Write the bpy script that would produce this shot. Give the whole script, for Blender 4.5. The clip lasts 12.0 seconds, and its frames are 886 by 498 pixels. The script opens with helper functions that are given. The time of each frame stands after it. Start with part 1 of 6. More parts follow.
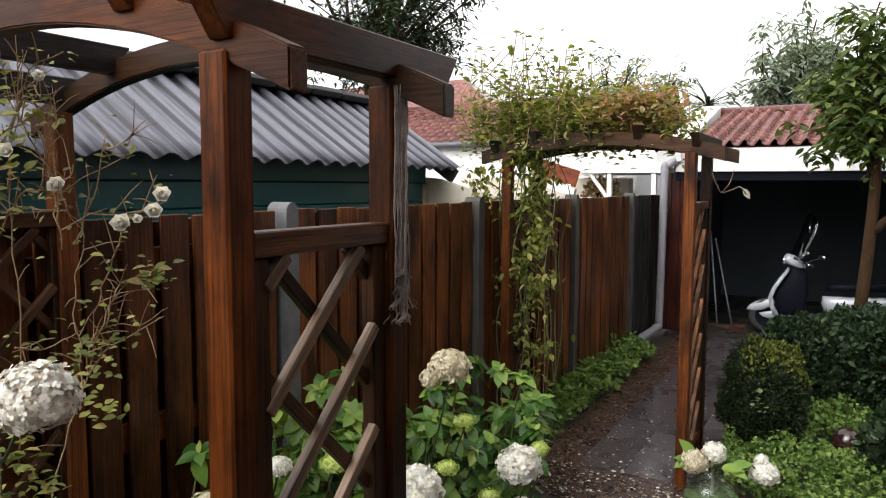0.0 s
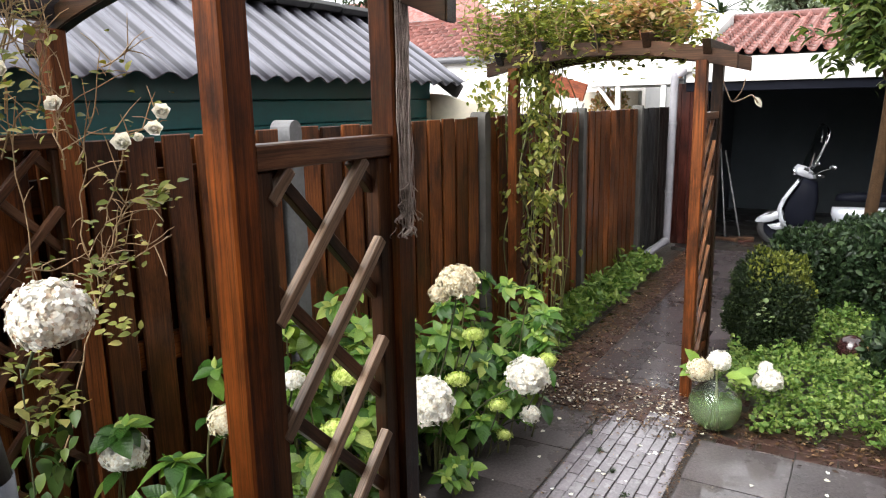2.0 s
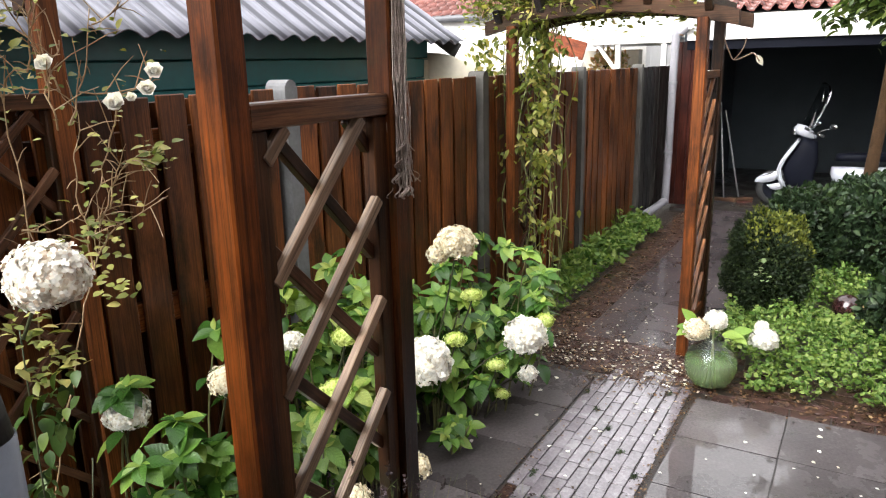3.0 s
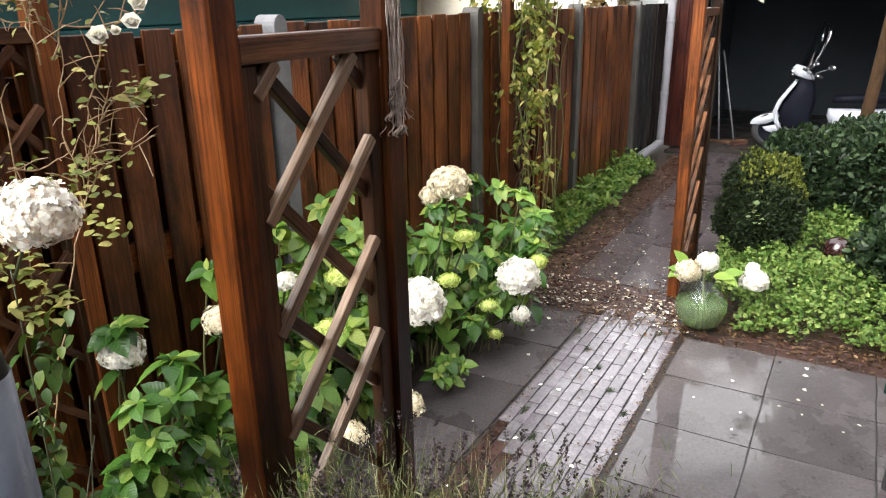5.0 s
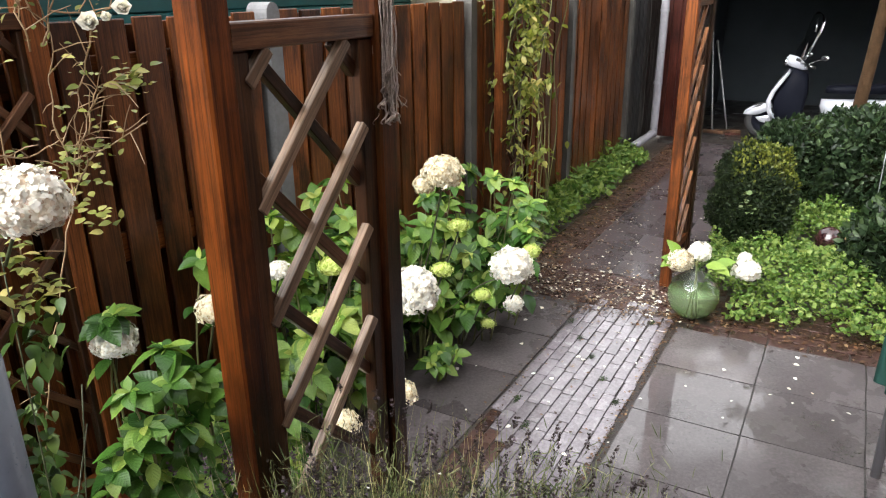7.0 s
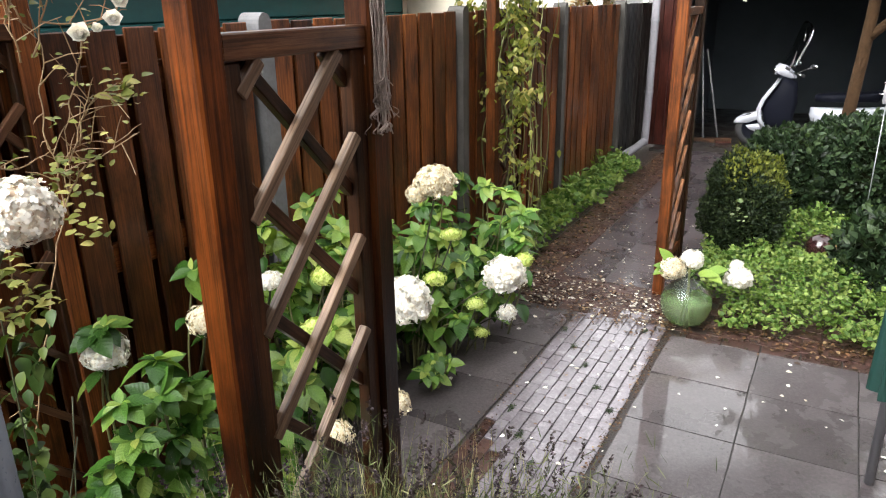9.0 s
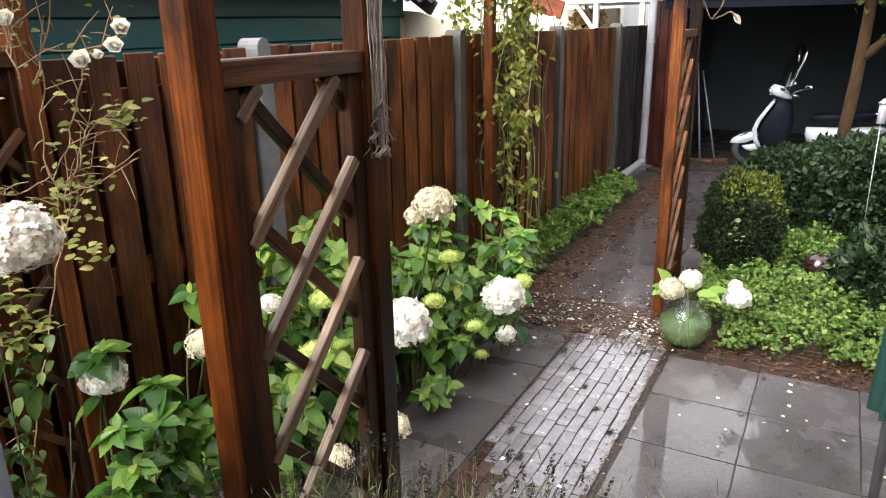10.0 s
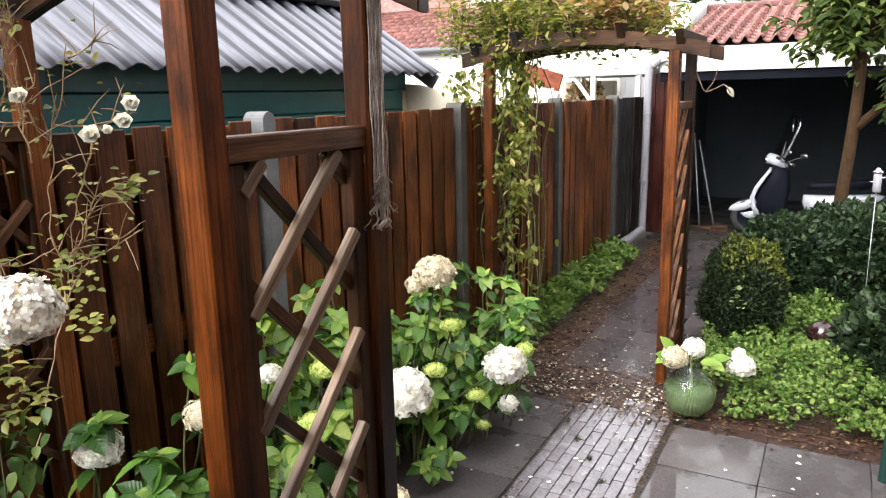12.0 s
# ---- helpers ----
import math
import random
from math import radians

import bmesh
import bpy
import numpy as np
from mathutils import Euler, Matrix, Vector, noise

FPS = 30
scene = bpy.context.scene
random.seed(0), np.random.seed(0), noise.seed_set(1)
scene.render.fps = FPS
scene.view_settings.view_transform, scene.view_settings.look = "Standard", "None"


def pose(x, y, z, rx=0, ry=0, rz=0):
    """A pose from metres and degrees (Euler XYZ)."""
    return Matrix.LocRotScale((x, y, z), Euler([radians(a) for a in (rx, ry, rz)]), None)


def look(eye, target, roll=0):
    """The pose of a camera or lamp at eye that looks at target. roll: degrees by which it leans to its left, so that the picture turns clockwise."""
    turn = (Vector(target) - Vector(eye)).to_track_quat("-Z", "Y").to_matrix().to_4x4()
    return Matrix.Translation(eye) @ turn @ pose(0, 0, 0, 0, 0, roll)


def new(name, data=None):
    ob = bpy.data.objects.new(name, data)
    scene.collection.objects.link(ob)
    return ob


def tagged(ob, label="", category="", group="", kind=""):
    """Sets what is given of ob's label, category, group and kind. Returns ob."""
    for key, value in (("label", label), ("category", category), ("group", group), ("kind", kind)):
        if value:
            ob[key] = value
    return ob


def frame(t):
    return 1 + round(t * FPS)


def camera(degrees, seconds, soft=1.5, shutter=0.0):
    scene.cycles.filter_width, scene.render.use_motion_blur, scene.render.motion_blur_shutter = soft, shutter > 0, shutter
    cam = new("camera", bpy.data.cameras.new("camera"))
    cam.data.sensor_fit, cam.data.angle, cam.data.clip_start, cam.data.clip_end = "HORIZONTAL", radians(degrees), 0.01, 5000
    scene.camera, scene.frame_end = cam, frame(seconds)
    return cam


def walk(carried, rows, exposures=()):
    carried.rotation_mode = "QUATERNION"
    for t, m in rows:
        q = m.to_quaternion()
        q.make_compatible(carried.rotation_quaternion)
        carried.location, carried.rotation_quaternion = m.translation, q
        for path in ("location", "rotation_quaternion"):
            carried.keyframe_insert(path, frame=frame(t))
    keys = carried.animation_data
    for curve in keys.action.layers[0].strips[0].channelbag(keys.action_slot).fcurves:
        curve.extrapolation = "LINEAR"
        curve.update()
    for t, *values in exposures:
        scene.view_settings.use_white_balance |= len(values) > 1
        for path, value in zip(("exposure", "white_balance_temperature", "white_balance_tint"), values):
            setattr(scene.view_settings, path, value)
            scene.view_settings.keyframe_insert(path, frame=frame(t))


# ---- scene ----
cam = camera(63.7, 12.0, 1.1)
EXPOSURES = [(0.0, 1.18), (0.5, 1.32), (1.0, 1.5), (1.5, 1.8), (2.5, 2.15), (5.5, 2.35), (6.5, 2.32), (9.5, 2.28), (12.0, 2.22)]
PATH = [
    (0, (2.219, 0.49, 1.923), (1.223, 2.216, 1.745), 0.2),
    (0.5, (2.221, 0.488, 1.92), (1.223, 2.204, 1.681), -0.6),
    (1, (2.221, 0.492, 1.914), (1.215, 2.196, 1.621), -1.0),
    (1.5, (2.218, 0.498, 1.907), (1.214, 2.193, 1.562), -1.0),
    (2, (2.219, 0.498, 1.903), (1.22, 2.184, 1.504), -1.1),
    (2.5, (2.222, 0.498, 1.902), (1.23, 2.174, 1.449), -1.3),
    (3, (2.22, 0.502, 1.898), (1.235, 2.168, 1.395), -1.3),
    (3.5, (2.218, 0.505, 1.895), (1.241, 2.161, 1.344), -1.2),
    (5.5, (2.213, 0.509, 1.887), (1.272, 2.14, 1.214), -1.0),
    (6, (2.213, 0.51, 1.885), (1.277, 2.143, 1.208), -1.0),
    (6.5, (2.214, 0.508, 1.885), (1.283, 2.141, 1.203), -0.8),
    (7, (2.215, 0.508, 1.885), (1.288, 2.142, 1.201), -0.8),
    (9, (2.214, 0.51, 1.886), (1.3, 2.162, 1.225), -0.9),
    (9.5, (2.215, 0.508, 1.889), (1.299, 2.169, 1.253), -0.8),
    (10, (2.217, 0.507, 1.891), (1.298, 2.177, 1.286), -1.2),
    (10.5, (2.218, 0.506, 1.891), (1.295, 2.186, 1.319), -1.6),
    (11, (2.219, 0.505, 1.894), (1.289, 2.19, 1.349), -1.4),
    (11.5, (2.223, 0.502, 1.898), (1.284, 2.199, 1.413), -1.5),
    (12, (2.224, 0.502, 1.903), (1.281, 2.214, 1.478), -1.3),
]
walk(cam, [(t, look(eye, target, roll)) for t, eye, target, roll in PATH], EXPOSURES)

# ---- light: an overcast, rainy sky ----
world = bpy.data.worlds.new("overcast")
scene.world = world
world.use_nodes = True
wn, wl = world.node_tree.nodes, world.node_tree.links
sky = wn.new("ShaderNodeTexSky")
sky.sky_type, sky.sun_disc = "NISHITA", False
sky.sun_elevation, sky.sun_rotation = radians(45), radians(195)
sky.air_density, sky.dust_density, sky.ozone_density = 1.0, 6.0, 1.0
grey = wn.new("ShaderNodeHueSaturation")
grey.inputs["Saturation"].default_value = 0.06
grey.inputs["Value"].default_value = 1.15
wl.new(sky.outputs["Color"], grey.inputs["Color"])
# the cloud cover evens the sky out
cloudy = wn.new("ShaderNodeMix")
cloudy.data_type = "RGBA"
cloudy.inputs[0].default_value = 0.5
cloudy.inputs[7].default_value = (4.9, 4.9, 5.0, 1)
wl.new(grey.outputs["Color"], cloudy.inputs[6])
wl.new(cloudy.outputs[2], wn["Background"].inputs["Color"])
wn["Background"].inputs["Strength"].default_value = 0.15

sun = new("sun", bpy.data.lights.new("sun", "SUN"))
sun.data.energy, sun.data.angle, sun.data.color = 0.35, radians(50), (1.0, 0.96, 0.9)
sun.matrix_world = look((-2, -6, 7), (0, 2, 0))


# ---- materials ----
def ramp(nt, stops, fac):
    n = nt.nodes.new("ShaderNodeValToRGB")
    els = n.color_ramp.elements
    while len(els) < len(stops):
        els.new(0.5)
    for e, (p, c) in zip(els, stops):
        e.position, e.color = p, (*c, 1)
    nt.links.new(fac, n.inputs["Fac"])
    return n.outputs["Color"]


def noise_tex(nt, scale, detail=4, rough=0.6, stretch=(1, 1, 1), coord="Object", seeded=None):
    tc = nt.nodes.new("ShaderNodeTexCoord")
    mp = nt.nodes.new("ShaderNodeMapping")
    mp.inputs["Scale"].default_value = stretch
    nt.links.new(tc.outputs[coord], mp.inputs["Vector"])
    n = nt.nodes.new("ShaderNodeTexNoise")
    n.noise_dimensions = "4D"
    n.inputs["Scale"].default_value, n.inputs["Detail"].default_value, n.inputs["Roughness"].default_value = scale, detail, rough
    nt.links.new(mp.outputs["Vector"], n.inputs["Vector"])
    if seeded is not None:
        k = nt.nodes.new("ShaderNodeMath")
        k.operation = "MULTIPLY"
        k.inputs[1].default_value = 40
        nt.links.new(seeded, k.inputs[0])
        nt.links.new(k.outputs[0], n.inputs["W"])
    return n.outputs["Fac"]


def mixed(nt, a, b, fac, mode="MIX"):
    m = nt.nodes.new("ShaderNodeMix")
    m.data_type, m.blend_type = "RGBA", mode
    for sock, v in ((m.inputs[0], fac), (m.inputs[6], a), (m.inputs[7], b)):
        if hasattr(v, "is_linked"):
            nt.links.new(v, sock)
        elif isinstance(v, (int, float)):
            sock.default_value = v
        else:
            sock.default_value = (*v, 1)
    return m.outputs[2]


def scaled(nt, v, lo, hi, a=0.0, b=1.0):
    m = nt.nodes.new("ShaderNodeMapRange")
    m.inputs["From Min"].default_value, m.inputs["From Max"].default_value = a, b
    m.inputs["To Min"].default_value, m.inputs["To Max"].default_value = lo, hi
    nt.links.new(v, m.inputs["Value"])
    return m.outputs["Result"]


def bumped(nt, bsdf, height, strength, distance):
    b = nt.nodes.new("ShaderNodeBump")
    b.inputs["Strength"].default_value, b.inputs["Distance"].default_value = strength, distance
    nt.links.new(height, b.inputs["Height"])
    nt.links.new(b.outputs["Normal"], bsdf.inputs["Normal"])


def material(name):
    m = bpy.data.materials.new(name)
    m.use_nodes = True
    return m, m.node_tree, m.node_tree.nodes["Principled BSDF"]


def obj_random(nt):
    return nt.nodes.new("ShaderNodeObjectInfo").outputs["Random"]


def island_random(nt):
    return nt.nodes.new("ShaderNodeNewGeometry").outputs["Random Per Island"]


def wood(name, dark, mid, light, rough=(0.3, 0.6), stretch=(9, 9, 0.7), stain=0.55, moss=None, wet=0.18, even=0.0, dirt=0.9):
    """Stained timber: long grain along its local z, blotches, a tone of its own for each board."""
    m, nt, b = material(name)
    b.inputs["Specular IOR Level"].default_value = 0.15
    b.inputs["Coat Weight"].default_value, b.inputs["Coat Roughness"].default_value = wet, 0.16
    rnd = obj_random(nt)
    grain = noise_tex(nt, 7, 7, 0.6, stretch, seeded=rnd)
    lines = noise_tex(nt, 12, 4, 0.6, (13, 13, 0.3), seeded=rnd)
    grime = noise_tex(nt, 1.7, 6, 0.7, (2.2, 2.2, 0.9), seeded=rnd)
    blotch = noise_tex(nt, 2.2, 4, 0.6, (1.6, 1.6, 0.6), seeded=rnd)
    col = ramp(nt, [(0.28, dark), (0.5, mid), (0.74, light)], grain)
    col = mixed(nt, col, ramp(nt, [(0.35, dark), (0.62, light)], blotch), stain, "MIX")
    col = mixed(nt, col, ramp(nt, [(0.36, (0.36, 0.32, 0.3)), (0.5, (1, 1, 1)), (0.66, (1.3, 1.25, 1.18))], lines), 0.8, "MULTIPLY")
    col = mixed(nt, col, ramp(nt, [(0.38, (0.12, 0.12, 0.14)), (0.5, (0.75, 0.72, 0.72)), (0.6, (1, 1, 1))], grime), dirt, "MULTIPLY")
    fine = noise_tex(nt, 16, 3, 0.7, (34, 34, 0.5), seeded=rnd)
    col = mixed(nt, col, ramp(nt, [(0.36, (0.5, 0.47, 0.45)), (0.5, (1, 1, 1)), (0.64, (1.35, 1.32, 1.28))], fine), 0.6, "MULTIPLY")
    tone = ramp(nt, [(0.0, (0.68, 0.62, 0.6)), (0.45, (0.92, 0.88, 0.86)), (1.0, (1.3, 1.15, 1.05))], rnd)
    col = mixed(nt, col, tone, 1.0 - even, "MULTIPLY")
    if moss:
        col = mixed(nt, col, moss, scaled(nt, noise_tex(nt, 5, 6, 0.7, seeded=rnd), 0, 0.8, 0.52, 0.7))
    nt.links.new(col, b.inputs["Base Color"])
    nt.links.new(scaled(nt, blotch, rough[0], rough[1], 0.35, 0.65), b.inputs["Roughness"])
    bumped(nt, b, mixed(nt, mixed(nt, grain, lines, 0.5), fine, 0.35), 0.4, 0.003)
    return m


def plain(name, a, c, rough=0.5, scale=6, bump=0.2, dist=0.003, metallic=0.0, vary=0.0, coat=0.0):
    """Two tones in large blotches under a fine grain."""
    m, nt, b = material(name)
    big, fine = noise_tex(nt, scale, 4), noise_tex(nt, scale * 9, 4)
    col = mixed(nt, ramp(nt, [(0.3, a), (0.7, c)], big), ramp(nt, [(0.3, a), (0.7, c)], fine), 0.4)
    if vary:
        t = ramp(nt, [(0, (1 - vary,) * 3), (1, (1 + vary,) * 3)], obj_random(nt))
        col = mixed(nt, col, t, 1.0, "MULTIPLY")
    nt.links.new(col, b.inputs["Base Color"])
    nt.links.new(scaled(nt, fine, max(0.02, rough - 0.1), rough + 0.1, 0.3, 0.7), b.inputs["Roughness"])
    b.inputs["Metallic"].default_value, b.inputs["Coat Weight"].default_value = metallic, coat
    bumped(nt, b, fine, bump, dist)
    return m


def leafy(name, stops, rough=0.35, per="island", thin=0.25, glow=(1.2, 1.3, 0.6)):
    """Leaves: a tone of its own for each leaf, light that comes through, a fine relief."""
    m, nt, b = material(name)
    rnd = island_random(nt) if per == "island" else obj_random(nt)
    col = ramp(nt, stops, rnd)
    n = noise_tex(nt, 30, 3)
    col = mixed(nt, col, ramp(nt, [(0.3, (0.7, 0.72, 0.7)), (0.7, (1.2, 1.2, 1.1))], n), 1.0, "MULTIPLY")
    if per == "object":
        tc, sp = nt.nodes.new("ShaderNodeTexCoord"), nt.nodes.new("ShaderNodeSeparateXYZ")
        nt.links.new(tc.outputs["Object"], sp.inputs[0])

        def calc(op, a, c):
            q = nt.nodes.new("ShaderNodeMath")
            q.operation = op
            for sock, v in zip(q.inputs, (a, c)):
                if hasattr(v, "is_linked"):
                    nt.links.new(v, sock)
                else:
                    sock.default_value = v
            return q.outputs[0]

        side = calc("ABSOLUTE", sp.outputs["X"], 0.0)
        wave = calc("SINE", calc("MULTIPLY", calc("SUBTRACT", sp.outputs["Y"], calc("MULTIPLY", side, 0.9)), 48.0), 0.0)
        rib = calc("LESS_THAN", side, 0.014)
        vein = calc("MAXIMUM", calc("GREATER_THAN", wave, 0.82), rib)
        col = mixed(nt, col, (1.45, 1.25, 1.3), calc("MULTIPLY", vein, 0.13), "MULTIPLY")
        n = calc("ADD", n, calc("MULTIPLY", wave, 0.3))
    nt.links.new(col, b.inputs["Base Color"])
    b.inputs["Roughness"].default_value = rough
    b.inputs["Specular IOR Level"].default_value = 0.32 if per == "object" else 0.2
    tr = nt.nodes.new("ShaderNodeBsdfTranslucent")
    nt.links.new(mixed(nt, col, glow, 1.0, "MULTIPLY"), tr.inputs["Color"])
    mx = nt.nodes.new("ShaderNodeMixShader")
    mx.inputs[0].default_value = thin
    nt.links.new(b.outputs[0], mx.inputs[1])
    nt.links.new(tr.outputs[0], mx.inputs[2])
    nt.links.new(mx.outputs[0], nt.nodes["Material Output"].inputs["Surface"])
    bumped(nt, b, n, 0.3, 0.004)
    return m


def wet_stone(name, stops, scale=3.0, dry=(0.12, 0.5), bump=0.35, fine=60, vary=0.25, film=1.0, dry_film=0.1):
    """Rain-wet paving: mineral speckle, damp blotches, a water film that is smooth where it stands in pools."""
    m, nt, b = material(name)
    rnd = obj_random(nt)
    big = noise_tex(nt, scale, 5, 0.6, seeded=rnd)
    speck = noise_tex(nt, fine, 5, 0.7)
    col = ramp(nt, stops, mixed(nt, big, speck, 0.5))
    tone = ramp(nt, [(0, (1 - vary,) * 3), (1, (1 + vary,) * 3)], rnd)
    col = mixed(nt, col, tone, 1.0, "MULTIPLY")
    # pools follow the lie of the ground, across the joints
    geo, pool = nt.nodes.new("ShaderNodeNewGeometry"), nt.nodes.new("ShaderNodeTexNoise")
    pool.inputs["Scale"].default_value, pool.inputs["Detail"].default_value = 1.25, 5
    nt.links.new(geo.outputs["Position"], pool.inputs["Vector"])
    # one shallow hollow beside the brick strip holds standing water
    off = nt.nodes.new("ShaderNodeVectorMath")
    off.operation, off.inputs[1].default_value = "DISTANCE", (1.72, 3.5, 0.0)
    nt.links.new(geo.outputs["Position"], off.inputs[0])
    low = scaled(nt, off.outputs["Value"], 0.3, 0.0, 0.0, 0.62)
    add = nt.nodes.new("ShaderNodeMath")
    add.operation = "ADD"
    nt.links.new(pool.outputs["Fac"], add.inputs[0])
    nt.links.new(low, add.inputs[1])
    wet = scaled(nt, add.outputs[0], 0, 1, 0.5, 0.64)
    nt.links.new(col, b.inputs["Base Color"])
    nt.links.new(scaled(nt, big, dry[0], dry[1], 0.4, 0.68), b.inputs["Roughness"])
    b.inputs["Specular IOR Level"].default_value = 0.15
    b.inputs["Coat IOR"].default_value = 1.46
    nt.links.new(scaled(nt, wet, film * dry_film, film), b.inputs["Coat Weight"])
    nt.links.new(scaled(nt, wet, 0.09, 0.012), b.inputs["Coat Roughness"])
    rough_cast = noise_tex(nt, 30, 4, 0.6)
    ripple = nt.nodes.new("ShaderNodeBump")
    ripple.inputs["Distance"].default_value = 0.004
    nt.links.new(scaled(nt, wet, 0.16, 0.02), ripple.inputs["Strength"])
    nt.links.new(rough_cast, ripple.inputs["Height"])
    nt.links.new(ripple.outputs["Normal"], b.inputs["Coat Normal"])
    bumped(nt, b, mixed(nt, speck, rough_cast, 0.55), bump, 0.004)
    return m


M_ARCH = wood("oiled_timber", (0.022, 0.0075, 0.0035), (0.14, 0.04, 0.0068), (0.34, 0.1, 0.015), (0.3, 0.55), wet=0.07)
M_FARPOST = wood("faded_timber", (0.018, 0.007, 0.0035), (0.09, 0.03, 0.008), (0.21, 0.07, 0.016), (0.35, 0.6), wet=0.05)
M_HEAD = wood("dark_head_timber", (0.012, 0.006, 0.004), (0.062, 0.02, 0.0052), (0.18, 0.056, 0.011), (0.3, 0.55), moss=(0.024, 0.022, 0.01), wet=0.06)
M_PURLIN = wood("blue_grey_timber", (0.012, 0.012, 0.016), (0.03, 0.029, 0.036), (0.06, 0.055, 0.062), (0.2, 0.45), moss=(0.022, 0.024, 0.016), wet=0.5)
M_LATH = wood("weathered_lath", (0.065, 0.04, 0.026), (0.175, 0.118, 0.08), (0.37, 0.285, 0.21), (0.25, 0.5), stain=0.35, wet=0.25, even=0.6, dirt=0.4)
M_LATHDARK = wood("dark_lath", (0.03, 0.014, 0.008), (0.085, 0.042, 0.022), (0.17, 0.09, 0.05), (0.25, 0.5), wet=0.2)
# darker timber with some moss: back beam, far back post, stiles, left rail
M_BACKBEAM = wood("dark_back_timber", (0.007, 0.005, 0.004), (0.024, 0.013, 0.007), (0.075, 0.034, 0.014), (0.3, 0.55), moss=(0.02, 0.021, 0.012), wet=0.06)
M_RAIL = wood("brown_rail", (0.035, 0.014, 0.007), (0.13, 0.056, 0.024), (0.3, 0.15, 0.07), (0.25, 0.5), wet=0.3)
M_DARK = wood("mossy_timber", (0.018, 0.012, 0.008), (0.05, 0.03, 0.018), (0.09, 0.05, 0.03), (0.4, 0.7), moss=(0.03, 0.033, 0.018), wet=0.0)
M_FENCE = wood("stained_fence_board", (0.017, 0.007, 0.004), (0.094, 0.033, 0.011), (0.23, 0.082, 0.022), (0.3, 0.6), (10, 10, 0.6))
M_TARRED = wood("tarred_board", (0.006, 0.008, 0.009), (0.014, 0.017, 0.019), (0.035, 0.034, 0.032), (0.4, 0.7), wet=0.03)
M_REDWOOD = wood("red_cladding", (0.022, 0.006, 0.005), (0.046, 0.013, 0.01), (0.08, 0.022, 0.015))
M_CONCRETE = plain("damp_concrete", (0.06, 0.062, 0.062), (0.155, 0.155, 0.162), 0.7, 9, 0.4)
M_MOSSPOST = plain("algae_stained_concrete", (0.02, 0.019, 0.016), (0.068, 0.064, 0.056), 0.7, 7, 0.4)
M_SLAB = wet_stone("wet_slab", [(0.36, (0.033, 0.028, 0.029)), (0.5, (0.068, 0.059, 0.061)), (0.64, (0.122, 0.106, 0.109))], 2.2, (0.2, 0.45), bump=0.5, vary=0.2, dry_film=0.2)
M_PATHSTONE = wet_stone("soaked_path_slab", [(0.3, (0.026, 0.021, 0.022)), (0.5, (0.052, 0.042, 0.044)), (0.72, (0.1, 0.081, 0.084))], 2.2, (0.2, 0.45), bump=0.5, vary=0.15, dry_film=0.7)
M_BRICK = wet_stone("wet_grey_brick", [(0.3, (0.084, 0.072, 0.081)), (0.5, (0.158, 0.142, 0.158)), (0.75, (0.275, 0.25, 0.27))], 9, (0.12, 0.35), bump=0.7, fine=45, vary=0.14, dry_film=1.0)
M_REDBRICK = wet_stone("wet_red_brick", [(0.3, (0.022, 0.014, 0.012)), (0.52, (0.052, 0.028, 0.024)), (0.75, (0.11, 0.055, 0.042))], 9, (0.2, 0.5), bump=0.7, fine=40, film=0.7)
M_SOIL = plain("wet_soil", (0.012, 0.009, 0.007), (0.05, 0.035, 0.025), 0.6, 8, 0.9, 0.02)
M_JOINT = plain("joint_sand", (0.012, 0.01, 0.009), (0.036, 0.028, 0.025), 0.35, 12, 0.6, 0.004)
M_HOUSE = plain("brown_brick_wall", (0.08, 0.04, 0.03), (0.16, 0.09, 0.06), 0.8, 6, 0.5)
M_ROOF = plain("corrugated_sheet", (0.125, 0.126, 0.15), (0.19, 0.192, 0.225), 0.42, 1.5, 0.12)
mt, mn, mb = M_ROOF, M_ROOF.node_tree, M_ROOF.node_tree.nodes["Principled BSDF"]
# thin run-off streaks down the sheets
old_col = mb.inputs["Base Color"].links[0].from_socket
mn.links.new(mixed(mn, old_col, ramp(mn, [(0.38, (0.45, 0.45, 0.47)), (0.5, (1, 1, 1)), (0.66, (1.2, 1.2, 1.2))], noise_tex(mn, 2.2, 5, 0.65, (0.5, 11, 0.5))), 0.85, "MULTIPLY"), mb.inputs["Base Color"])
# a shade line is painted along each corrugation, with lighter tone between
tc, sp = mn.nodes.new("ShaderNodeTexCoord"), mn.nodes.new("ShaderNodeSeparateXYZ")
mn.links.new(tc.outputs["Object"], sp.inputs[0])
phase, groove_shade = mn.nodes.new("ShaderNodeMath"), mn.nodes.new("ShaderNodeMath")
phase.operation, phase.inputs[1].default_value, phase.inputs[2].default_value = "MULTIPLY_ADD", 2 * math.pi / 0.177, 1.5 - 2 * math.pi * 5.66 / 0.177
groove_shade.operation = "SINE"
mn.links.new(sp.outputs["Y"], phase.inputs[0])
mn.links.new(phase.outputs[0], groove_shade.inputs[0])
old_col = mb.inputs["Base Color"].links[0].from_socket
mn.links.new(mixed(mn, old_col, ramp(mn, [(0.015, (0.22, 0.22, 0.24)), (0.07, (0.95, 0.95, 0.97)), (0.7, (1.2, 1.2, 1.2))], scaled(mn, groove_shade.outputs[0], 0, 1, -1, 1)), 1.0, "MULTIPLY"), mb.inputs["Base Color"])
M_TAR = plain("tar_felt", (0.012, 0.012, 0.013), (0.04, 0.04, 0.04), 0.6, 5, 0.5)
